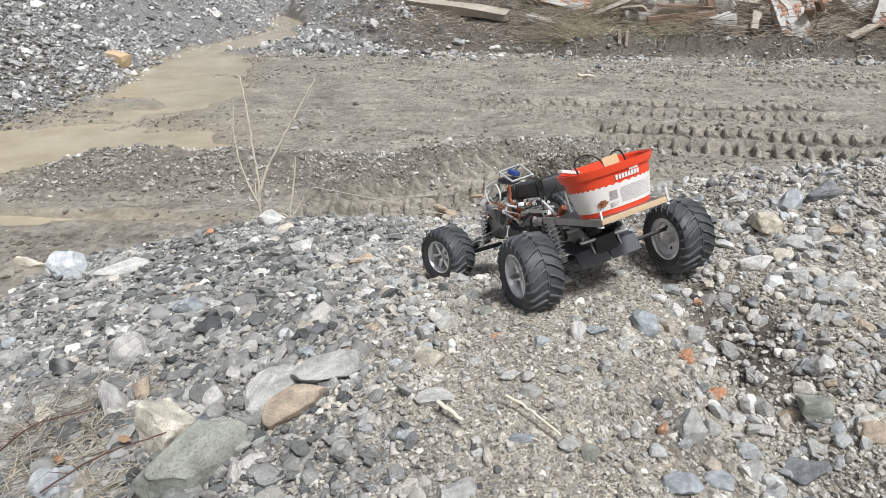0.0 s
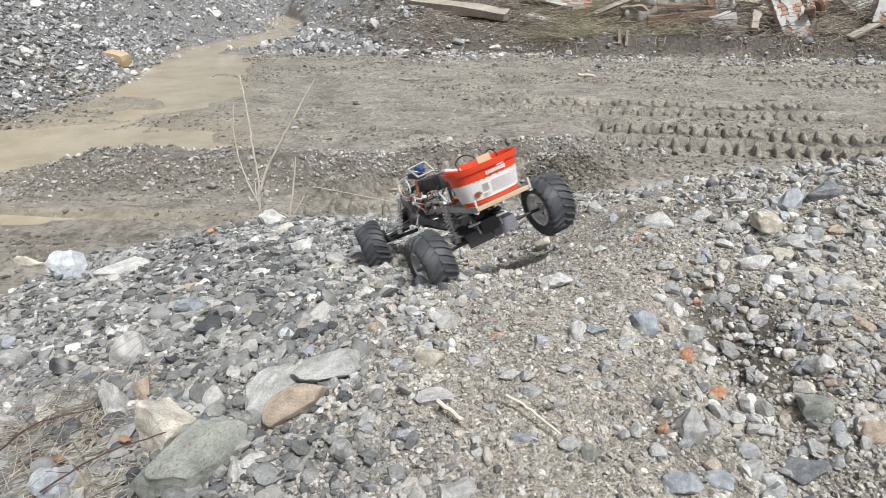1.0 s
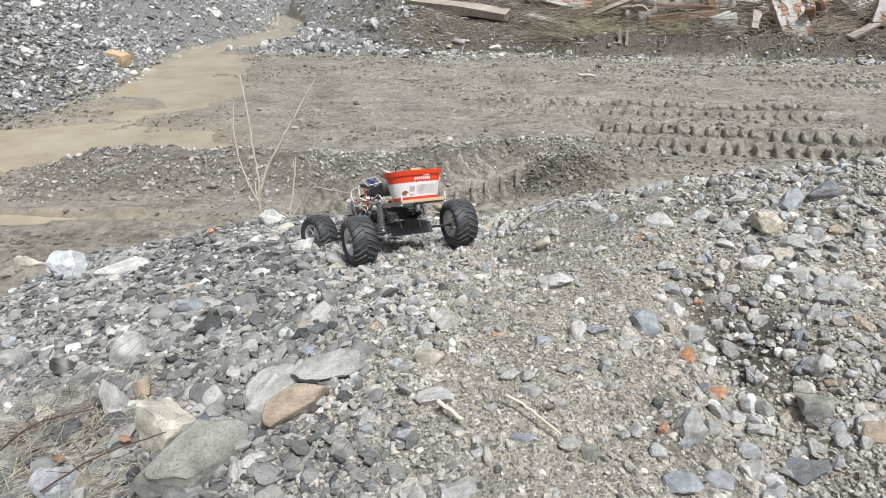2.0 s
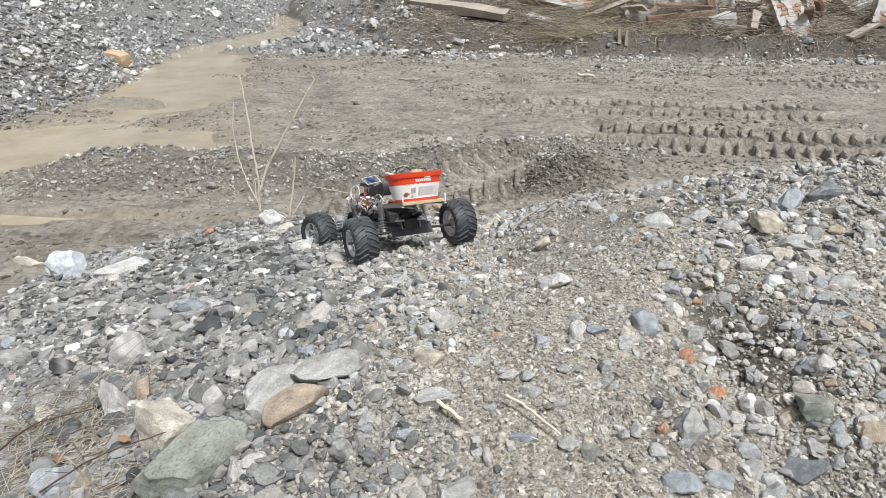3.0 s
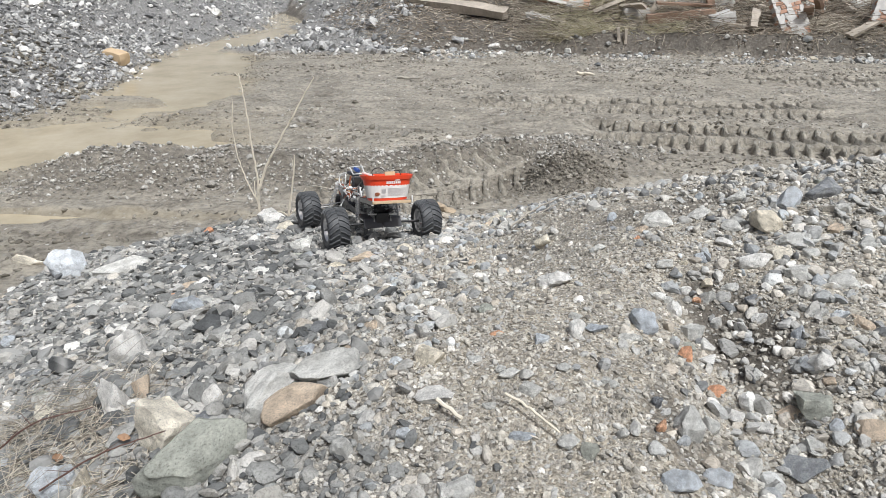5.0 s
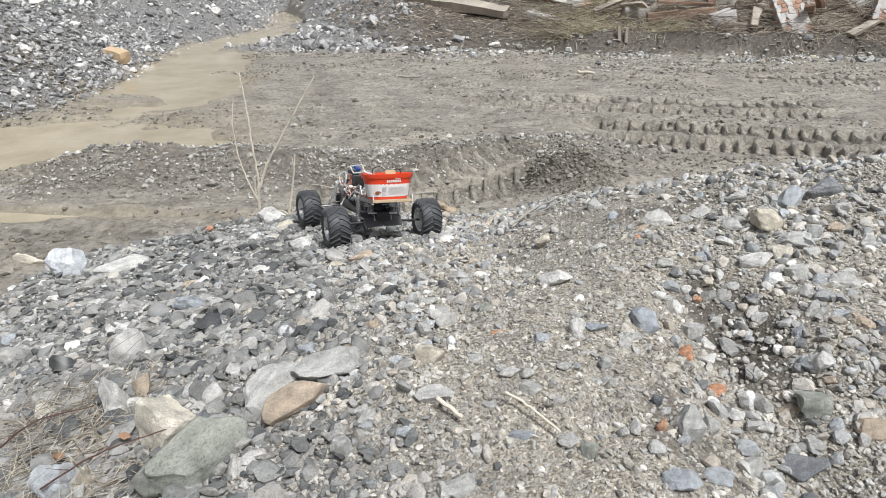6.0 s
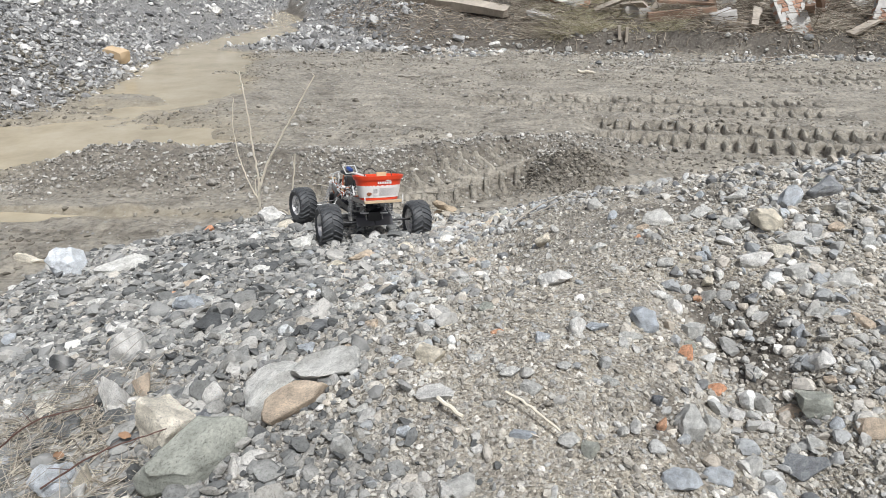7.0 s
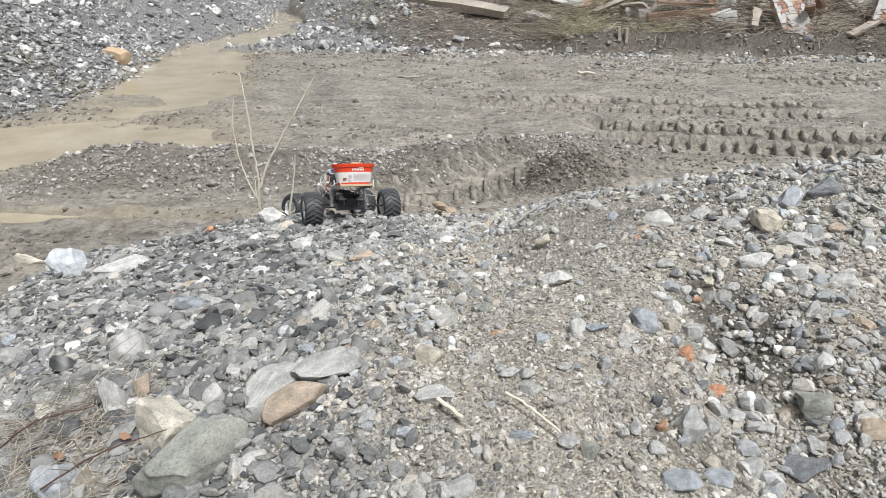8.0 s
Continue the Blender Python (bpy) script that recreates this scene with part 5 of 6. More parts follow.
def make_tub():
    """An oblong spread tub; its floor is at the origin and its long side runs along y."""
    tub = new("plastic_tub")
    tagged(tub, "orange-red plastic spread tub with white printed label, cables inside", "tub")
    H0 = 0.088

    def size(z):
        k = z / H0
        return 0.071 + 0.019 * k, 0.045 + 0.013 * k

    bm = bmesh.new()
    rows = [(0.0, 0.066, 0.038), (0.0, *size(0)), (0.003, *size(0.003))]
    rows += [(z, *size(z)) for z in (0.02, 0.04, 0.06, 0.074)]
    rows += [(0.074, size(0.074)[0] + 0.004, size(0.074)[1] + 0.004), (0.0855, 0.0955, 0.0635), (0.0885, 0.096, 0.064), (0.089, 0.0935, 0.0615), (0.086, 0.089, 0.057),
             (0.04, 0.080, 0.050), (0.004, 0.072, 0.044)]
    rings = tub_shell(bm, rows)
    bm.faces.new(rings[0][::-1])
    bm.faces.new(rings[-1])
    bmesh.ops.recalc_face_normals(bm, faces=bm.faces[:])
    part("tub_body", bm, tub_red, tub)
    # white label round the lower wall, its top edge cut in scallops
    bm = bmesh.new()
    n, levels = 220, 7
    grid = []
    for i in range(n):
        t = i / n
        top = 0.051 + 0.0035 * abs(math.sin(t * math.pi * 38))
        col = []
        for k in range(levels):
            z = 0.009 + (top - 0.009) * k / (levels - 1)
            a, b = size(z)
            c, s = math.cos(2 * math.pi * t), math.sin(2 * math.pi * t)
            col.append(bm.verts.new(((b + 0.0008) * abs(s) ** 0.851 * (1 if s > 0 else -1), (a + 0.0008) * abs(c) ** 0.851 * (1 if c > 0 else -1), z)))
        grid.append(col)
    for i in range(n):
        p, q = grid[i], grid[(i + 1) % n]
        for k in range(levels - 1):
            bm.faces.new((p[k], q[k], q[k + 1], p[k + 1]))
    bmesh.ops.recalc_face_normals(bm, faces=bm.faces[:])
    label = part("label", bm, paper, tub, "white paper label with scalloped edge")
    # print on the long rear wall: rows of fine unreadable text, bar code, brown swirl, and a plain white mark on the red
    slope = math.degrees(math.atan(0.012 / H0))

    def flat(bm, y, z, w, h, lift=0.0016):
        x = -(size(z)[1] + lift) * (max(0.0, 1 - (abs(y) / size(z)[0]) ** 2.35)) ** (1 / 2.35)
        solid(bm, (x, y, z), (0.0012, w, h), (0, -slope, 0))

    r = random.Random(3)
    bm = bmesh.new()
    for k in range(10):
        z, y = 0.0435 - 0.0029 * k, 0.012
        while y > -0.055:
            w = r.uniform(0.003, 0.009)
            flat(bm, y - w / 2, z, w, 0.0007)
            y -= w + 0.0012
    part("fine_print", bm, ink, label)
    bm = bmesh.new()
    for k in range(12):
        flat(bm, 0.034 - 0.0013 * k, 0.034, 0.0005 + 0.0004 * (k % 3 == 0), 0.017)
    for k in range(3):
        flat(bm, 0.0265, 0.0205 - 0.003 * k, 0.016, 0.0012)
    part("bar_code", bm, ink, label)
    bm = bmesh.new()
    for k in range(14):
        a = k * 0.7
        flat(bm, 0.049 + 0.0006 * k * math.cos(a), 0.022 + 0.0005 * k * math.sin(a), 0.005, 0.004, 0.003)
    part("printed_swirl", bm, choco, label, "brown printed chocolate swirl")
    bm = bmesh.new()
    for k in range(8):
        flat(bm, 0.016 - 0.0068 * k, 0.0635, 0.0048, 0.0085)
    for k in range(5):
        flat(bm, -0.013 - 0.0042 * k, 0.0715, 0.0028, 0.0034, 0.003)
    part("logo", bm, paper, tub, "plain white mark")
    # what it carries
    bm = bmesh.new()
    solid(bm, (-0.01, -0.012, 0.070), (0.004, 0.042, 0.060), (0, 12, 14), 0.001)
    part("card_piece", bm, card_mat, tub, "piece of brown card")
    for pts in ([(0.02, 0.03, 0.05), (0.03, 0.045, 0.098), (0.025, 0.02, 0.112), (0.01, 0.0, 0.095), (0.0, -0.01, 0.05)],
                [(0.0, -0.02, 0.05), (0.02, -0.03, 0.095), (0.02, -0.055, 0.098), (0.01, -0.06, 0.05)]):
        bm = bmesh.new()
        hose(bm, bent(pts), 0.0018, 6)
        part("cable", bm, black, tub, "black cable loop")
    bm = bmesh.new()
    solid(bm, (0.03, 0.06, 0.090), (0.012, 0.05, 0.007), (18, 0, 20), 0.0015)
    part("plug", bm, white_plastic, tub, "white plug")
    return tub


truck, wheels = make_truck()
tub = make_tub()


# ---------------------------------------------------------------- dead plant, twigs, straw and rubble
dry_stem = plain("dry_pale_stem", (0.70, 0.64, 0.53), 0.8, 0, 60, 0.2, 0.2)
grey_twig = plain("weathered_grey_twig", (0.40, 0.37, 0.32), 0.85, 0, 60, 0.25, 0.2)
red_twig = plain("red_brown_bramble", (0.12, 0.065, 0.05), 0.7, 0, 60, 0.25, 0.2)
old_wood = plain("weathered_brown_wood", (0.26, 0.175, 0.125), 0.85, 0, 18, 0.45, 0.5, 0.01)
grey_wood = plain("bleached_grey_wood", (0.42, 0.37, 0.31), 0.85, 0, 18, 0.4, 0.5, 0.01)
plaster = plain("flaking_white_plaster", (0.53, 0.515, 0.49), 0.85, 0, 9, 0.42, 0.5, 0.01)
mortar = plain("grey_mortar", (0.44, 0.42, 0.39), 0.9, 0, 20, 0.25, 0.5, 0.01)
clay = plain("orange_clay_brick", (0.42, 0.25, 0.175), 0.85, 0, 22, 0.35, 0.4, 0.006)
foam_mat = plain("dirty_yellow_foam", (0.43, 0.345, 0.25), 0.95, 0, 40, 0.4, 0.8, 0.01)
leaf_mat = plain("dry_brown_leaf", (0.33, 0.20, 0.12), 0.7, 0, 60, 0.25, 0.2)


def islands(name, stops, roughness=0.85):
    m, n, l, p = shader(name)
    tone = ramp_of(n, stops)
    l.new(n.new("ShaderNodeNewGeometry").outputs["Random Per Island"], tone.inputs[0])
    speck = noise_of(n, l, 45, 4)
    c = ramp_of(n, [(0.3, (0.75, 0.75, 0.75)), (0.7, (1.15, 1.15, 1.15))])
    l.new(speck.outputs[0], c.inputs[0])
    l.new(blend(n, l, "MULTIPLY", 0.8, tone.outputs[0], c.outputs[0]), p.inputs["Base Color"])
    p.inputs["Roughness"].default_value = roughness
    return m


straw_mat = islands("dead_straw", [(0.0, (0.201, 0.171, 0.136)), (0.35, (0.378, 0.33, 0.266)), (0.7, (0.555, 0.496, 0.407)), (1.0, (0.732, 0.673, 0.566))])
litter_mat = islands("twig_litter", [(0.0, (0.13, 0.102, 0.078)), (0.4, (0.32, 0.265, 0.205)), (0.75, (0.48, 0.415, 0.335)), (1.0, (0.66, 0.60, 0.51))])
grass_mat = islands("faded_grass", [(0.0, (0.27, 0.25, 0.14)), (0.5, (0.47, 0.43, 0.28)), (1.0, (0.66, 0.60, 0.45))])


def jitter(points, amount, r):
    return [tuple(c + r.uniform(-amount, amount) for c in p) for p in points]


def dead_plant():
    """A leafless weed with four pale stems from one root."""
    r = random.Random(8)
    x, y = -0.925, 2.985
    z = height(x, y)
    root = new("dead_weed")
    root.location = (x, y, z - 0.01)
    tagged(root, "leafless dry weed with thin pale branching stems", "plant")
    stems = [([(0, 0, 0), (0.002, 0, 0.12), (0.006, 0.01, 0.24), (-0.004, 0.02, 0.42), (-0.012, 0.03, 0.60), (-0.03, 0.05, 0.74)], 0.0066),
             ([(0.004, 0, 0.16), (0.05, 0.01, 0.28), (0.13, 0.02, 0.42), (0.22, 0.03, 0.56), (0.32, 0.05, 0.72)], 0.0068),
             ([(0.0, 0.0, 0.11), (-0.035, 0.0, 0.20), (-0.075, 0.01, 0.34), (-0.085, 0.02, 0.50), (-0.066, 0.03, 0.62)], 0.0042),
             ([(0.0, 0.0, 0.09), (-0.012, 0, 0.16), (-0.01, 0.01, 0.225)], 0.0035)]
    for pts, w in stems:
        line = jitter(bent(pts, 7), 0.0022, r)
        bm = bmesh.new()
        hose(bm, line, w * 1.08, 6, 0.42)
        for q in line[4::3]:
            a, d = r.uniform(0, 6.28), r.uniform(0.012, 0.03)
            hose(bm, [q, (q[0] + d * math.cos(a), q[1] + d * math.sin(a), q[2] + d * 0.9)], w * 0.3, 4, 0.3)
        part("stem", bm, dry_stem, root)
    x2, y2 = -0.79, 3.0
    side = new("dead_weed")
    side.location = (x2, y2, height(x2, y2) - 0.01)
    tagged(side, "short dry forked weed stalk beside a pale stone", "plant")
    for pts, w in (([(0, 0, 0), (0.02, 0, 0.10), (0.045, 0.01, 0.22), (0.062, 0.01, 0.34)], 0.0055),
                   ([(0.0, 0, 0.02), (0.04, 0, 0.06), (0.075, 0.01, 0.12), (0.10, 0.01, 0.17)], 0.003),
                   ([(0.0, 0, 0.03), (-0.04, 0.01, 0.045), (-0.11, 0.02, 0.03)], 0.003), ([(0.05, 0.01, 0.24), (0.048, 0.015, 0.33)], 0.002)):
        bm = bmesh.new()
        hose(bm, jitter(bent(pts, 6), 0.002, r), w * 1.2, 6, 0.5)
        part("stem", bm, dry_stem, side)


def twig(name, label, pts, w, mat, taper=0.5, lift=0.0, forks=0):
    """A twig lying along the ground through (x, y, height above it)."""
    r = random.Random(len(pts) * 7 + int(w * 1e5))
    x0, y0 = pts[0][0], pts[0][1]
    line = [Vector((x, y, height(x, y) + h)) for x, y, h in pts]
    line = [Vector(q) for q in jitter(bent(line, 6), w * 0.5, r)]
    o = line[0].copy()
    bm = bmesh.new()
    hose(bm, [q - o for q in line], w, 7, taper)
    for k in range(forks):
        q = line[(k + 1) * len(line) // (forks + 1)] - o
        a = r.uniform(0, 6.28)
        hose(bm, [q, q + Vector((0.03 * math.cos(a), 0.03 * math.sin(a), 0.012))], w * 0.5, 5, 0.4)
    ob = part(name, bm, mat, None)
    ob.location = o
    return tagged(ob, label, "twig")


def blades(name, label, mat, spots, seed, length, width, rise, curl=0.5, category="straw"):
    """Many thin blades as one mesh: spots gives x, y for each."""
    r = np.random.RandomState(seed)
    x, y = spots
    n = len(x)
    z = ground_height(x, y)
    a = r.uniform(0, 6.283, n)
    ln = length * np.exp(r.normal(0, 0.35, n))
    up = np.clip(r.normal(rise, 0.25, n), -0.05, 1.3)
    side = np.stack([-np.sin(a), np.cos(a), r.normal(0, 0.3, n)], 1) * (width * r.uniform(0.6, 1.4, n))[:, None]
    cols = []
    for k in range(4):
        t = k / 3
        bend = a + curl * t * r.normal(0, 1, n)
        flat = ln * t * np.cos(up * (1 - 0.5 * t))
        p = np.stack([x + flat * np.cos(bend), y + flat * np.sin(bend), z + 0.004 + ln * t * np.sin(up * (1 - 0.45 * t))], 1)
        p[:, 2] = np.maximum(p[:, 2], ground_height(p[:, 0], p[:, 1]) + 0.003 + 0.01 * r.uniform(0, 1, n))
        w = 1 - 0.75 * t
        cols += [p - side * w, p + side * w * 0.5 + np.array([0, 0, 1]) * (width * w)[..., None] if np.ndim(width) else p + side * w * 0.5 + np.array([0, 0, width * w]), p + side * w * 0.5 - np.array([0, 0, width * w])]
    v = np.stack(cols, 1).reshape(-1, 3)
    quads = []
    for k in range(3):
        for i in range(3):
            j = (i + 1) % 3
            quads.append((3 * k + i, 3 * k + j, 3 * k + 3 + j, 3 * k + 3 + i))
    f = (np.array(quads)[None] + (np.arange(n) * 12)[:, None, None]).reshape(-1, 4)
    tagged(new(name, mesh_of(name, v, f, mat)), label, category, kind="stuff")


def lumpy(bm, centre, size, seed, turn=(0, 0, 0), bite=0.12, detail=3):
    """A broken lump of masonry, wood or foam."""
    r = random.Random(seed)
    bmesh.ops.create_cube(bm, size=1)
    bmesh.ops.subdivide_edges(bm, edges=bm.edges[:], cuts=detail, use_grid_fill=True)
    verts = bm.verts[:]
    o = Vector((r.uniform(0, 40), 0, 0))
    for v in verts:
        corner = max(0, abs(v.co.x) + abs(v.co.y) + abs(v.co.z) - 1.0)
        v.co *= 1 - 0.35 * corner * r.uniform(0.3, 1)
        v.co += bite * noise.noise_vector(v.co * 2.4 + o)
    bmesh.ops.scale(bm, vec=size, verts=verts)
    bmesh.ops.transform(bm, matrix=pose(*centre, *turn), verts=verts)
    return bm


def beam(label, x, y, up, length, wide, thick, turn, mat, seed, name="plank"):
    """A weathered timber, split at the ends."""
    r = random.Random(seed)
    bm = bmesh.new()
    made = bmesh.ops.create_cube(bm, size=1)["verts"]
    long_edges = [e for e in bm.edges if abs(e.verts[0].co.x - e.verts[1].co.x) > 0.5]
    bmesh.ops.subdivide_edges(bm, edges=long_edges, cuts=9)
    wide_edges = [e for e in bm.edges if abs(e.verts[0].co.y - e.verts[1].co.y) > 0.5]
    bmesh.ops.subdivide_edges(bm, edges=wide_edges, cuts=3)
    o = Vector((r.uniform(0, 50), 3, 1))
    for v in bm.verts:
        k = v.co.copy()
        end = 0.10 * noise.noise(Vector((k.y * 9, k.z * 3, seed))) if abs(k.x) > 0.49 else 0
        v.co = Vector((k.x * length * (1 + end), k.y * wide * (1 + 0.25 * noise.noise(Vector((k.x * 4, seed, k.z)))), k.z * thick * (1 + 0.3 * noise.noise(o + k * 5))))
        v.co.y += 0.15 * wide * noise.noise(Vector((k.x * 2.2, seed * 1.7, 0)))
    ob = part(name, bm, mat, None, "", 40)
    ob.matrix_world = pose(x, y, height(x, y) + up, *turn)
    return tagged(ob, label, "wood", "timbers on the debris bank")


def wall_chunk(label, x, y, up, cols, rows, turn, seed, coat=0.5):
    """A piece of fallen wall: bricks in mortar with some plaster left on the face."""
    r = random.Random(seed)
    root = new("wall_fragment")
    root.matrix_world = pose(x, y, height(x, y) + up, *turn)
    tagged(root, label, "rubble", "fallen wall fragments")
    L, Hh, D = 0.25, 0.075, 0.12
    w, h = cols * L, rows * Hh
    bm = bmesh.new()
    lumpy(bm, (0, 0, h / 2), (w * 0.98, D * 0.82, h * 0.98), seed, bite=0.05)
    part("mortar", bm, mortar, root)
    for j in range(rows):
        for i in range(cols):
            if r.random() < 0.08:
                continue
            off = 0.5 * L if j % 2 else 0
            bm = bmesh.new()
            wide = (L if not (j % 2 and i == cols - 1) else L / 2) - 0.014
            solid(bm, (-w / 2 + off + i * L + wide / 2, r.uniform(-0.004, 0.004), (j + 0.5) * Hh), (wide, D, Hh - 0.013), (0, r.uniform(-1, 1), 0), 0.006)
            part("brick", bm, clay, root)
    bm = bmesh.new()
    n = 44
    vs = {}
    for i in range(n + 1):
        for j in range(n + 1):
            px, pz = -w / 2 + w * (i + r.uniform(-0.4, 0.4)) / n, h * (j + r.uniform(-0.4, 0.4)) / n
            vs[i, j] = (px, -D / 2 - 0.012 - 0.004 * noise.noise(Vector((px * 8, pz * 8, seed))), pz)
    for i in range(n):
        for j in range(n):
            if noise.noise(Vector((i * 0.07, j * 0.07, seed * 3.3))) + 0.5 * noise.noise(Vector((i * 0.22, j * 0.22, seed))) < coat - 0.5:
                a = [bm.verts.new(vs[q]) for q in ((i, j), (i + 1, j), (i + 1, j + 1), (i, j + 1))]
                b = [bm.verts.new((q.co.x, -D / 2 + 0.002, q.co.z)) for q in a]
                bm.faces.new(a)
                for k in range(4):
                    bm.faces.new((a[k], b[k], b[(k + 1) % 4], a[(k + 1) % 4]))
    bmesh.ops.remove_doubles(bm, verts=bm.verts[:], dist=0.0005)
    bmesh.ops.recalc_face_normals(bm, faces=bm.faces[:])
    part("plaster_coat", bm, plaster, root, "flaking white plaster")


def boulder(label, x, y, size, mat, seed, turn=(0, 0, 0), name="rubble_lump", category="rubble", sink=0.2, bite=0.16):
    if category in ("stone", "foam"):
        v, f = pebble(3, 500 + seed, 9, bite, 0.45)
        v = v * np.array(size) / 2 + np.array([0, 0, size[2] * (0.5 - sink)])
        ob = new(name, mesh_of(name, v, f, mat, False))
    else:
        bm = bmesh.new()
        lumpy(bm, (0, 0, size[2] * (0.5 - sink)), size, seed, (0, 0, 0), bite, 4)
        ob = part(name, bm, mat, None, "", 40)
    ob.matrix_world = pose(x, y, height(x, y), *turn)
    return tagged(ob, label, category)


dead_plant()
# on the mound
twig("straw_stalk", "thin pale straw stalk lying on the gravel", [(0.095, 0.775, 0.022), (0.13, 0.745, 0.02), (0.168, 0.705, 0.016)], 0.0023, dry_stem, 0.8)
twig("straw_stalk", "short pale straw stalk on the stones", [(-0.008, 0.775, 0.02), (0.028, 0.742, 0.016)], 0.0036, dry_stem, 0.9)
twig("grey_root", "weathered grey root along the mound's edge", [(0.23, 1.96, 0.02), (0.31, 2.02, 0.03), (0.40, 2.05, 0.035), (0.50, 2.07, 0.04)], 0.0042, grey_twig, 0.4, forks=3)
twig("grey_root", "thin forked root on the mound's edge", [(0.30, 1.97, 0.02), (0.39, 1.98, 0.03), (0.47, 2.00, 0.035)], 0.003, grey_twig, 0.5, forks=2)
twig("bramble_stem", "dark red bramble stem across the stones", [(-0.60, 0.70, 0.03), (-0.54, 0.725, 0.045), (-0.49, 0.745, 0.05), (-0.42, 0.77, 0.04)], 0.0016, red_twig, 0.6, forks=3)
twig("bramble_stem", "thin dark bramble shoot in the straw", [(-0.80, 0.83, 0.03), (-0.70, 0.85, 0.06), (-0.60, 0.87, 0.05)], 0.0018, red_twig, 0.5, forks=3)
twig("weed_stalk", "dry brown weed stalk bent over stones", [(-0.95, 0.95, 0.02), (-0.82, 0.92, 0.07), (-0.74, 0.88, 0.05), (-0.68, 0.80, 0.02)], 0.0017, grey_twig, 0.5, forks=4)
twig("weed_stalk", "pale weed stalk leaning across the straw", [(-0.84, 0.93, 0.01), (-0.72, 1.02, 0.07), (-0.60, 1.12, 0.10)], 0.0010, grey_twig, 0.5)
twig("weed_stalk", "long dry grass stalk over the stones", [(-0.70, 0.98, 0.01), (-0.64, 1.12, 0.06), (-0.60, 1.26, 0.05)], 0.0009, grey_twig, 0.5)
twig("pale_string", "taut pale string over the mound's edge", [(-0.66, 3.05, 0.19), (-0.30, 2.85, 0.10), (-0.02, 2.66, 0.035), (0.10, 2.58, 0.01)], 0.0016, dry_stem, 1.0)
twig("dry_reed", "pale broken reed across the rut", [(-0.30, 4.55, 0.02), (0.20, 4.72, 0.08), (0.75, 4.95, 0.10)], 0.0045, grey_twig, 0.6)
twig("grey_stick", "short grey stick on the wet mud", [(-0.62, 9.0, 0.02), (-0.45, 8.95, 0.02), (-0.30, 8.93, 0.02)], 0.018, grey_twig, 0.8)
twig("grey_stick", "pale split stick on the wet mud", [(1.95, 9.4, 0.02), (2.2, 9.35, 0.02)], 0.022, dry_stem, 0.8)
boulder("crumbling yellow foam lump at the mound's edge", 0.0, 2.72, (0.125, 0.09, 0.085), foam_mat, 5, (0, 0, 10), "foam_lump", "foam", 0.0, 0.4)
for x, y, s, k in ((-0.51, 0.79, 0.020, 0), (-0.62, 0.78, 0.026, 3)):
    bm = bmesh.new()
    bmesh.ops.create_grid(bm, x_segments=5, y_segments=4, size=0.5)
    for v in bm.verts:
        v.co = Vector((v.co.x * s, v.co.y * s * (0.7 - abs(v.co.x)), 0.15 * s * noise.noise(v.co * 4 + Vector((k, 0, 0))) + 0.3 * s * v.co.y ** 2))
    for f in bmesh.ops.extrude_face_region(bm, geom=bm.faces[:])["geom"]:
        if isinstance(f, bmesh.types.BMVert):
            f.co.z += 0.0008
    ob = part("dry_leaf", bm, leaf_mat, None)
    ob.matrix_world = pose(x, y, height(x, y) + 0.025, 25, 10, 40 * k)
    tagged(ob, "curled dry brown leaf among the straw", "leaf")
# by the puddle
boulder("pale orange brick-shaped block at the pile's foot", -4.87, 9.78, (0.34, 0.2, 0.17), plain("pale_orange_block", (0.60, 0.45, 0.29), 0.8, 0, 12, 0.15, 0.3, 0.01), 12, (6, 10, -22), "stone_block", "block", 0.1, 0.08)
for x, y, s, k in ((-4.62, 9.65, 0.14, 1), (-6.1, 10.2, 0.25, 2), (-6.5, 9.9, 0.2, 3), (-5.8, 8.6, 0.18, 4), (-4.9, 14.6, 0.35, 6), (-5.2, 8.2, 0.16, 7)):
    boulder("white weathered stone on the grey gravel pile", x, y, (s, s * 0.8, s * 0.6), stone_mats["white"], 20 + k, (0, 0, 30 * k), "pale_stone", "stone")

# debris bank
beam("bleached grey timber lying on the bank", 0.25, 13.3, 0.08, 2.2, 0.28, 0.15, (14, 5, -28), grey_wood, 3, "timber")
wall_chunk("fallen piece of brick wall with white mortar", 2.15, 12.85, 0.12, 5, 6, (-35, 12, -10), 4, 0.42)
boulder("broken white concrete slab below the brickwork", 1.95, 12.4, (0.75, 0.35, 0.12), plaster, 31, (8, 14, -15))
beam("reddish weathered beam on the debris bank", 4.25, 12.0, 0.14, 1.15, 0.20, 0.16, (0, -5, -8), old_wood, 7)
beam("thin dark board on top of a beam", 4.35, 12.15, 0.26, 0.95, 0.12, 0.04, (8, 2, -4), old_wood, 8)
beam("grey plank leaning against the rubble", 3.95, 12.35, 0.30, 0.95, 0.13, 0.05, (70, -58, 10), grey_wood, 9)
beam("brown plank leaning upright in the rubble", 4.78, 12.2, 0.35, 0.85, 0.13, 0.05, (80, 66, 0), old_wood, 10)
beam("short pale board on the debris bank", 5.15, 11.55, 0.06, 0.5, 0.13, 0.06, (0, 4, -8), grey_wood, 11)
beam("split grey board among dead twigs", 7.2, 11.3, 0.10, 0.9, 0.14, 0.05, (10, -18, 24), grey_wood, 12)
beam("dark broken board among dead twigs", 6.6, 11.8, 0.2, 0.8, 0.12, 0.06, (20, 30, 50), old_wood, 13)
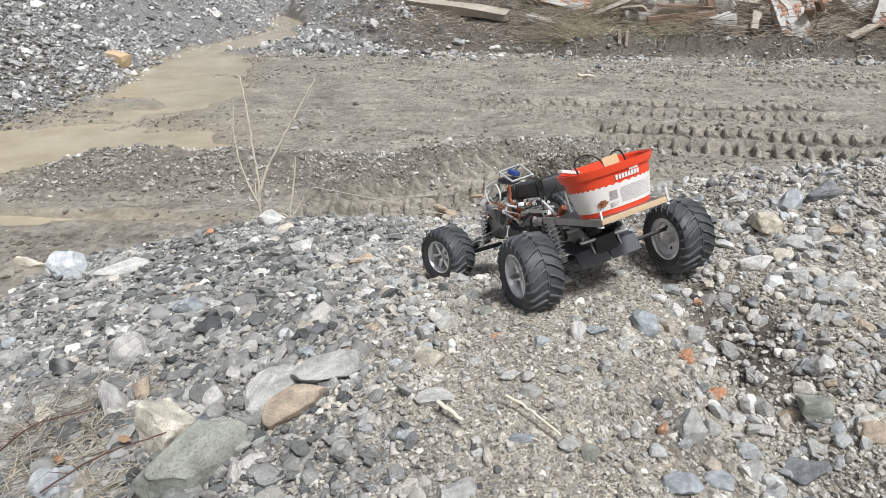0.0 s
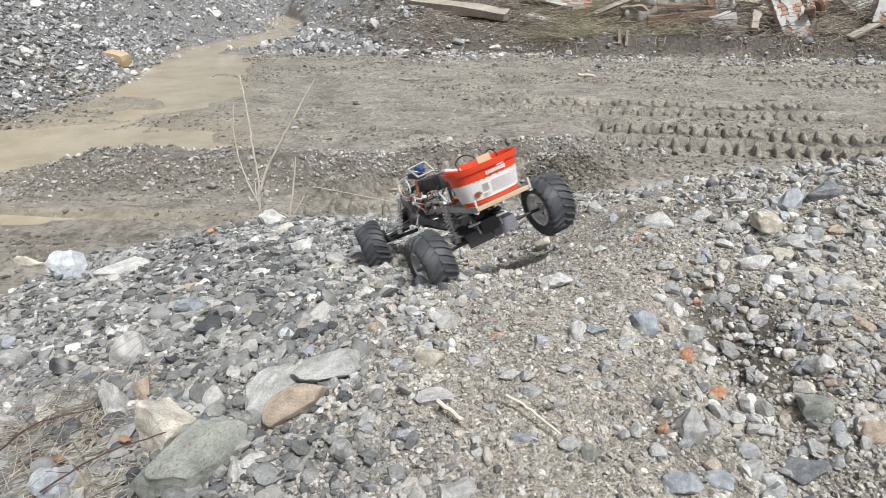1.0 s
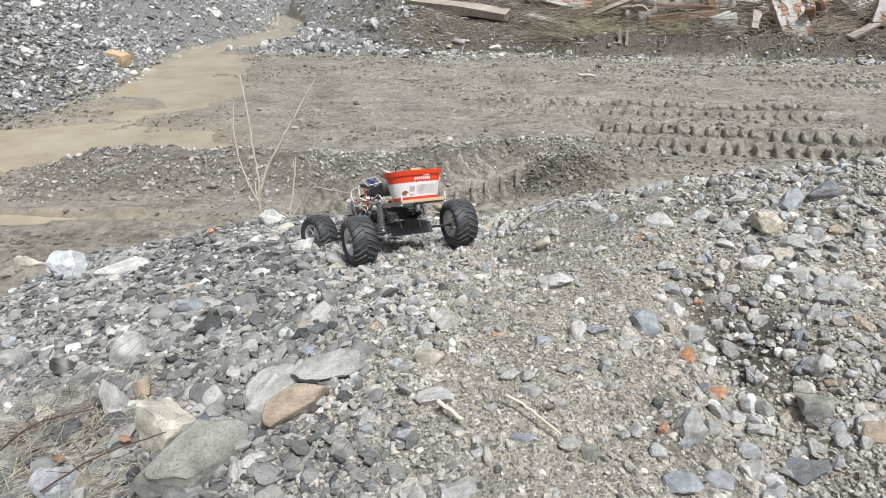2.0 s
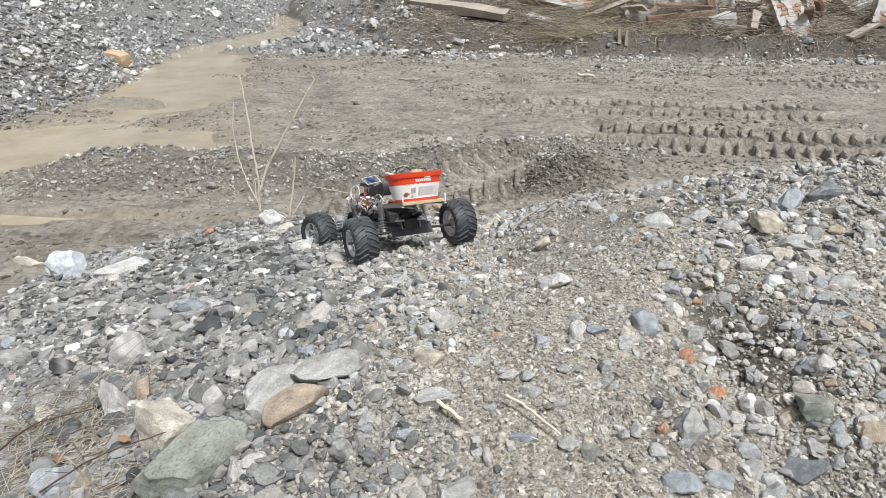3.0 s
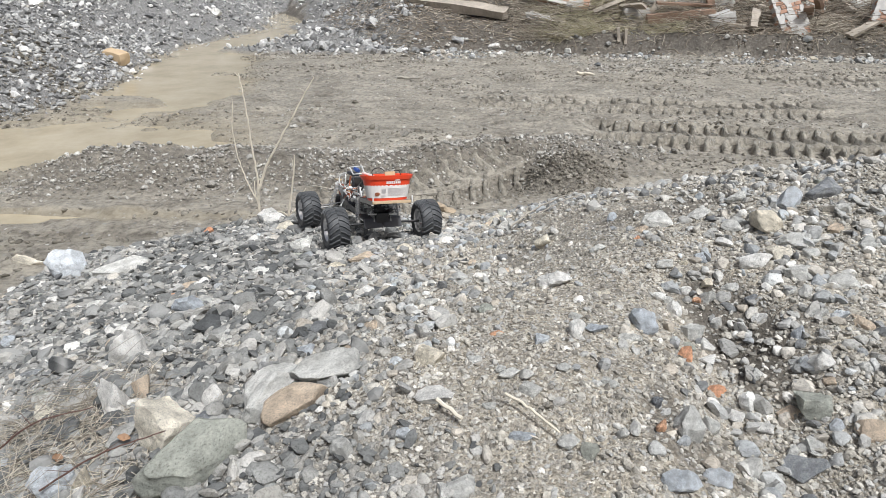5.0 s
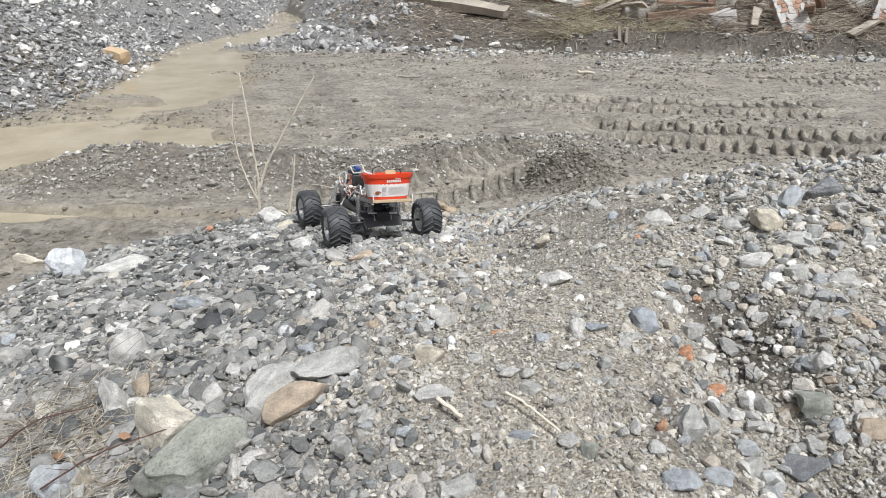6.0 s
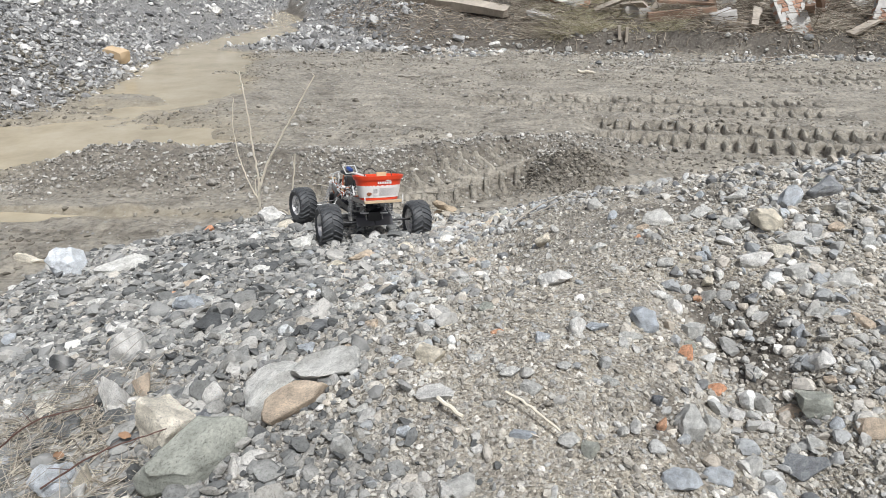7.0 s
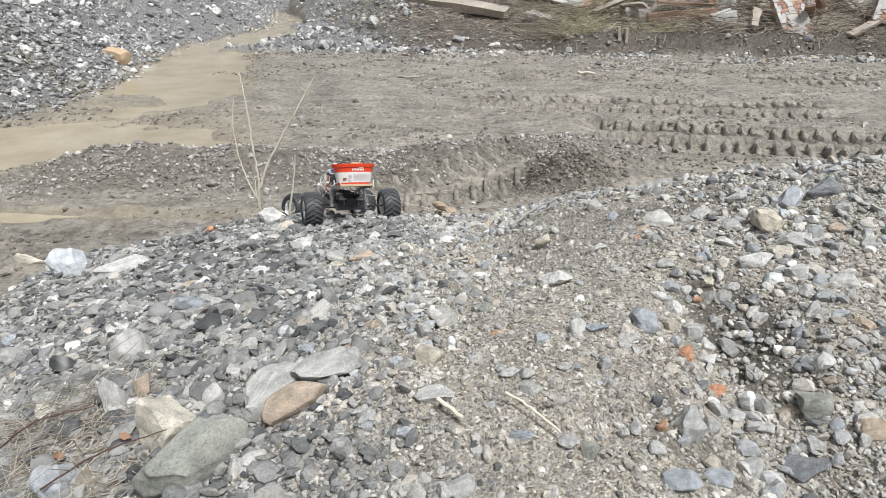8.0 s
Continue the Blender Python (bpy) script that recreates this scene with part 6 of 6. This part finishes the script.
for x, k in ((3.05, 0), (3.18, 1)):
    beam("short rotten post stub in the bank", x, 11.5, 0.10, 0.24, 0.07, 0.05, (0, 82 + 6 * k, 0), grey_wood, 14 + k, "post_stub")
boulder("white plaster lump in the rubble", 4.55, 12.9, (0.5, 0.4, 0.32), plaster, 33)
boulder("white plaster lump in the rubble", 5.2, 12.75, (0.42, 0.4, 0.36), plaster, 34)
boulder("grey concrete lump half under straw", 3.55, 12.4, (0.45, 0.3, 0.26), mortar, 35)
wall_chunk("leaning wall piece with flaking white plaster", 6.05, 11.15, -0.16, 2, 13, (-30, -14, 10), 6, 0.5)
wall_chunk("tilted plastered wall piece on the bank", 7.75, 11.3, -0.05, 4, 9, (-30, 15, -14), 9, 0.6)
wall_chunk("reddish brick fragment high on the bank", 5.6, 13.4, 0.1, 4, 4, (-30, -8, 12), 11, 0.5)
boulder("white stone lying at the bank's foot", 0.95, 11.85, (0.26, 0.16, 0.12), stone_mats["white"], 41, (0, 0, 5), "pale_stone", "stone")
boulder("white stone lying at the bank's foot", 1.0, 11.45, (0.16, 0.12, 0.10), stone_mats["white"], 42, (0, 0, 50), "pale_stone", "stone")
for k in range(16):
    r = random.Random(200 + k)
    x = r.uniform(3.2, 8.6)
    y = float(bank_foot(np.array([x]))[0]) + r.uniform(0.5, 2.4)
    beam("broken weathered board tossed on the rubble bank", x, y, r.uniform(0.08, 0.3), r.uniform(0.4, 1.1), r.uniform(0.08, 0.18), r.uniform(0.03, 0.07),
         (r.uniform(-30, 30), r.uniform(-45, 45), r.uniform(-70, 70)), r.choice((grey_wood, old_wood, grey_wood)), 120 + k, "board")
for k in range(12):
    r = random.Random(240 + k)
    x = r.uniform(1.6, 8.8)
    y = float(bank_foot(np.array([x]))[0]) + r.uniform(0.8, 2.4)
    s = r.uniform(0.2, 0.45)
    boulder("pale chunk of broken concrete on the rubble bank", x, y, (s, s * 0.8, s * 0.7), r.choice((plaster, mortar, plaster)), 140 + k, (r.uniform(-20, 20), r.uniform(-20, 20), r.uniform(0, 180)), "concrete_chunk")
wall_chunk("fallen brickwork corner among dead brambles", 6.9, 12.4, 0.0, 3, 6, (-35, 18, 20), 15, 0.5)
wall_chunk("sloping plastered brick fragment behind the planks", 4.0, 13.2, 0.0, 4, 6, (-30, -12, -8), 17, 0.55)
for k in range(26):
    r = random.Random(60 + k)
    x = r.uniform(-2.5, 8)
    y = float(bank_foot(np.array([x]))[0]) + r.uniform(-0.3, 1.0)
    s = r.uniform(0.06, 0.16)
    boulder("small pale stone at the foot of the bank", x, y, (s, s * 0.75, s * 0.6), stone_mats[r.choice(("white", "grey", "beige", "grey", "white"))], 70 + k, (0, 0, r.uniform(0, 180)), "pale_stone", "stone")


def bank_litter():
    r = np.random.RandomState(12)

    def on_bank(x, y):
        run = y - bank_foot(x)
        return step(0.15, 0.5, run) * step(4.5, 2.0, run) * (np.abs(x) < 0.75 * y)

    spots = strewn(r, 34000, -3.6, 9.5, 10, 17, lambda x, y: np.maximum(on_bank(x, y), 0.3 * step(-0.25, 0.0, y - bank_foot(x)) * step(1.0, 0.4, y - bank_foot(x))) * (0.5 + 0.5 * step(1, 4, x)))
    blades("twig_litter", "brown twigs and dead stalks on the bank", litter_mat, spots, 3, 0.13, 0.008, 0.22, 0.3, "twigs")
    spots = strewn(r, 52000, 1.5, 9.5, 10.5, 15, lambda x, y: on_bank(x, y) * np.clip(0.45 + rough(x, y, 0.9, 61), 0, 1))
    blades("dead_grass", "matted dead straw hanging over the bank", straw_mat, spots, 4, 0.33, 0.0055, 0.42, 0.5, "dry grass")
    spots = strewn(r, 9000, 1.7, 4.2, 11.5, 13.4, lambda x, y: on_bank(x, y) * np.clip(0.6 + 0.6 * rough(x, y, 0.5, 64), 0, 1))
    blades("faded_grass", "faded yellow-green grass tuft on the bank", grass_mat, spots, 5, 0.20, 0.006, 0.7, 0.4, "grass")
    spots = strewn(r, 4200, 1.2, 9.5, 10.8, 15, lambda x, y: on_bank(x, y) * np.clip(0.2 + step(3, 5, x) * 0.6 + 0.5 * rough(x, y, 0.8, 62), 0, 1))
    blades("dead_brambles", "tangled dead bramble stems on the rubble bank", litter_mat, spots, 7, 0.55, 0.008, 0.55, 0.9, "brush")
    spots = strewn(r, 4200, -1.2, -0.40, 0.58, 1.3, lambda x, y: step(-0.42, -0.62, x + 0.35 * (y - 0.8)) * step(1.25, 0.9, y))
    blades("foreground_straw", "flattened dry straw between the stones", straw_mat, spots, 6, 0.075, 0.0009, 0.18, 0.35, "dry grass")


bank_litter()


# ---------------------------------------------------------------- what moves
def motions():
    stand = [
        (0, pose(0.336, 1.174, 1.075, -10.7, 17.8, 109.6)),
        (0.4, pose(0.336, 1.174, 1.075, -10.7, 17.8, 109.6)),
        (0.5, pose(0.329, 1.183, 1.081, -11.8, 18.5, 109.7)),
        (0.6, pose(0.315, 1.211, 1.087, -12.7, 19.6, 109.7)),
        (0.7, pose(0.281, 1.240, 1.093, -13.3, 25.4, 107.4)),
        (0.8, pose(0.236, 1.297, 1.074, -14.3, 27.3, 107.8)),
        (0.9, pose(0.175, 1.361, 1.049, -13.1, 21.0, 111.1)),
        (1.0, pose(0.122, 1.459, 0.996, -14.1, 17.3, 113.6)),
        (1.2, pose(0.022, 1.621, 0.915, -7.3, 16.1, 111.2)),
        (1.5, pose(-0.079, 1.852, 0.830, 2.3, 19.6, 113.5)),
        (1.7, pose(-0.107, 1.883, 0.819, 3.5, 20.0, 115.8)),
        (2.8, pose(-0.106, 1.922, 0.801, 3.3, 18.1, 117.3)),
        (3.5, pose(-0.106, 1.922, 0.801, 3.3, 18.1, 117.3)),
        (3.8, pose(-0.130, 1.980, 0.790, 6.0, 16.8, 118.4)),
        (4.1, pose(-0.207, 2.126, 0.733, 7.0, 12.7, 114.0)),
        (4.5, pose(-0.225, 2.177, 0.714, 5.3, 12.4, 113.1)),
        (5.0, pose(-0.225, 2.177, 0.714, 5.3, 12.4, 113.1)),
        (6.8, pose(-0.225, 2.177, 0.714, 5.3, 12.4, 113.1)),
        (7.0, pose(-0.267, 2.261, 0.679, 5.0, 11.7, 113.5)),
        (7.2, pose(-0.330, 2.421, 0.660, 8.5, 14.9, 114.4)),
        (7.4, pose(-0.368, 2.502, 0.645, 5.8, 17.7, 114.7)),
        (7.6, pose(-0.393, 2.511, 0.649, 7.8, 19.4, 112.3)),
        (8.0, pose(-0.416, 2.675, 0.582, 6.0, 18.9, 112.5)),
    ]
    walk(truck, stand)
    walk(tub, [(t, m @ pose(-0.068, 0, 0.1005, 0, 2, 0)) for t, m in stand])
    times = [t for t, _ in stand]
    # at those times: steering, lean of the axles against the body, rise of one front wheel
    steering = [21, 21, 21, 24, 27, 25, -0, -12, -7, 12, 20, 20, 18, -4, -1, 5, 5, 5, 13, 6, 3, 14, 28]
    leaning = [6.5, 6.5, 6.9, 6.3, 5.5, 3.9, 1.5, -1.7, -7.9, -3.6, -2.7, -3.5, -3.5, -1.6, -4.6, -2.1, -2.1, -2.1, 0.7, -0.3, 2.0, -2.3, -1.1]
    rising = [-0.020, -0.020, -0.019, -0.024, 0.003, 0.008, -0.004, -0.006, 0.021, 0.000, 0.002, 0.002, 0.002, 0.006, 0.018, 0.005, 0.005, 0.005, 0.007, 0.011, -0.002, -0.006, -0.003]
    gone = [0.0]
    for (_, a), (_, b) in zip(stand, stand[1:]):
        gone.append(gone[-1] + (b.translation - a.translation).length)
    ticks = sorted(set(times) | {k / 10 for k in range(81)} | {0.75, 0.85, 0.95, 7.05, 7.15, 7.25, 7.35})
    for w, x, s in wheels:
        rows = []
        for t in ticks:
            steer, lean, rise = (float(np.interp(t, times, values)) for values in (steering, leaning, rising))
            roll = math.degrees(float(np.interp(t, times, gone)) / RADIUS) + 37 * (x > 0) + 21 * s
            axle = pose(0, 0, 0, lean) @ pose(x, s * TRACK / 2, s * rise if x else 0)
            rows.append((t, axle @ pose(0, 0, 0, 0, 0, steer if x else 0) @ pose(0, 0, 0, 0, roll, 0)))
        walk(w, rows)


motions()
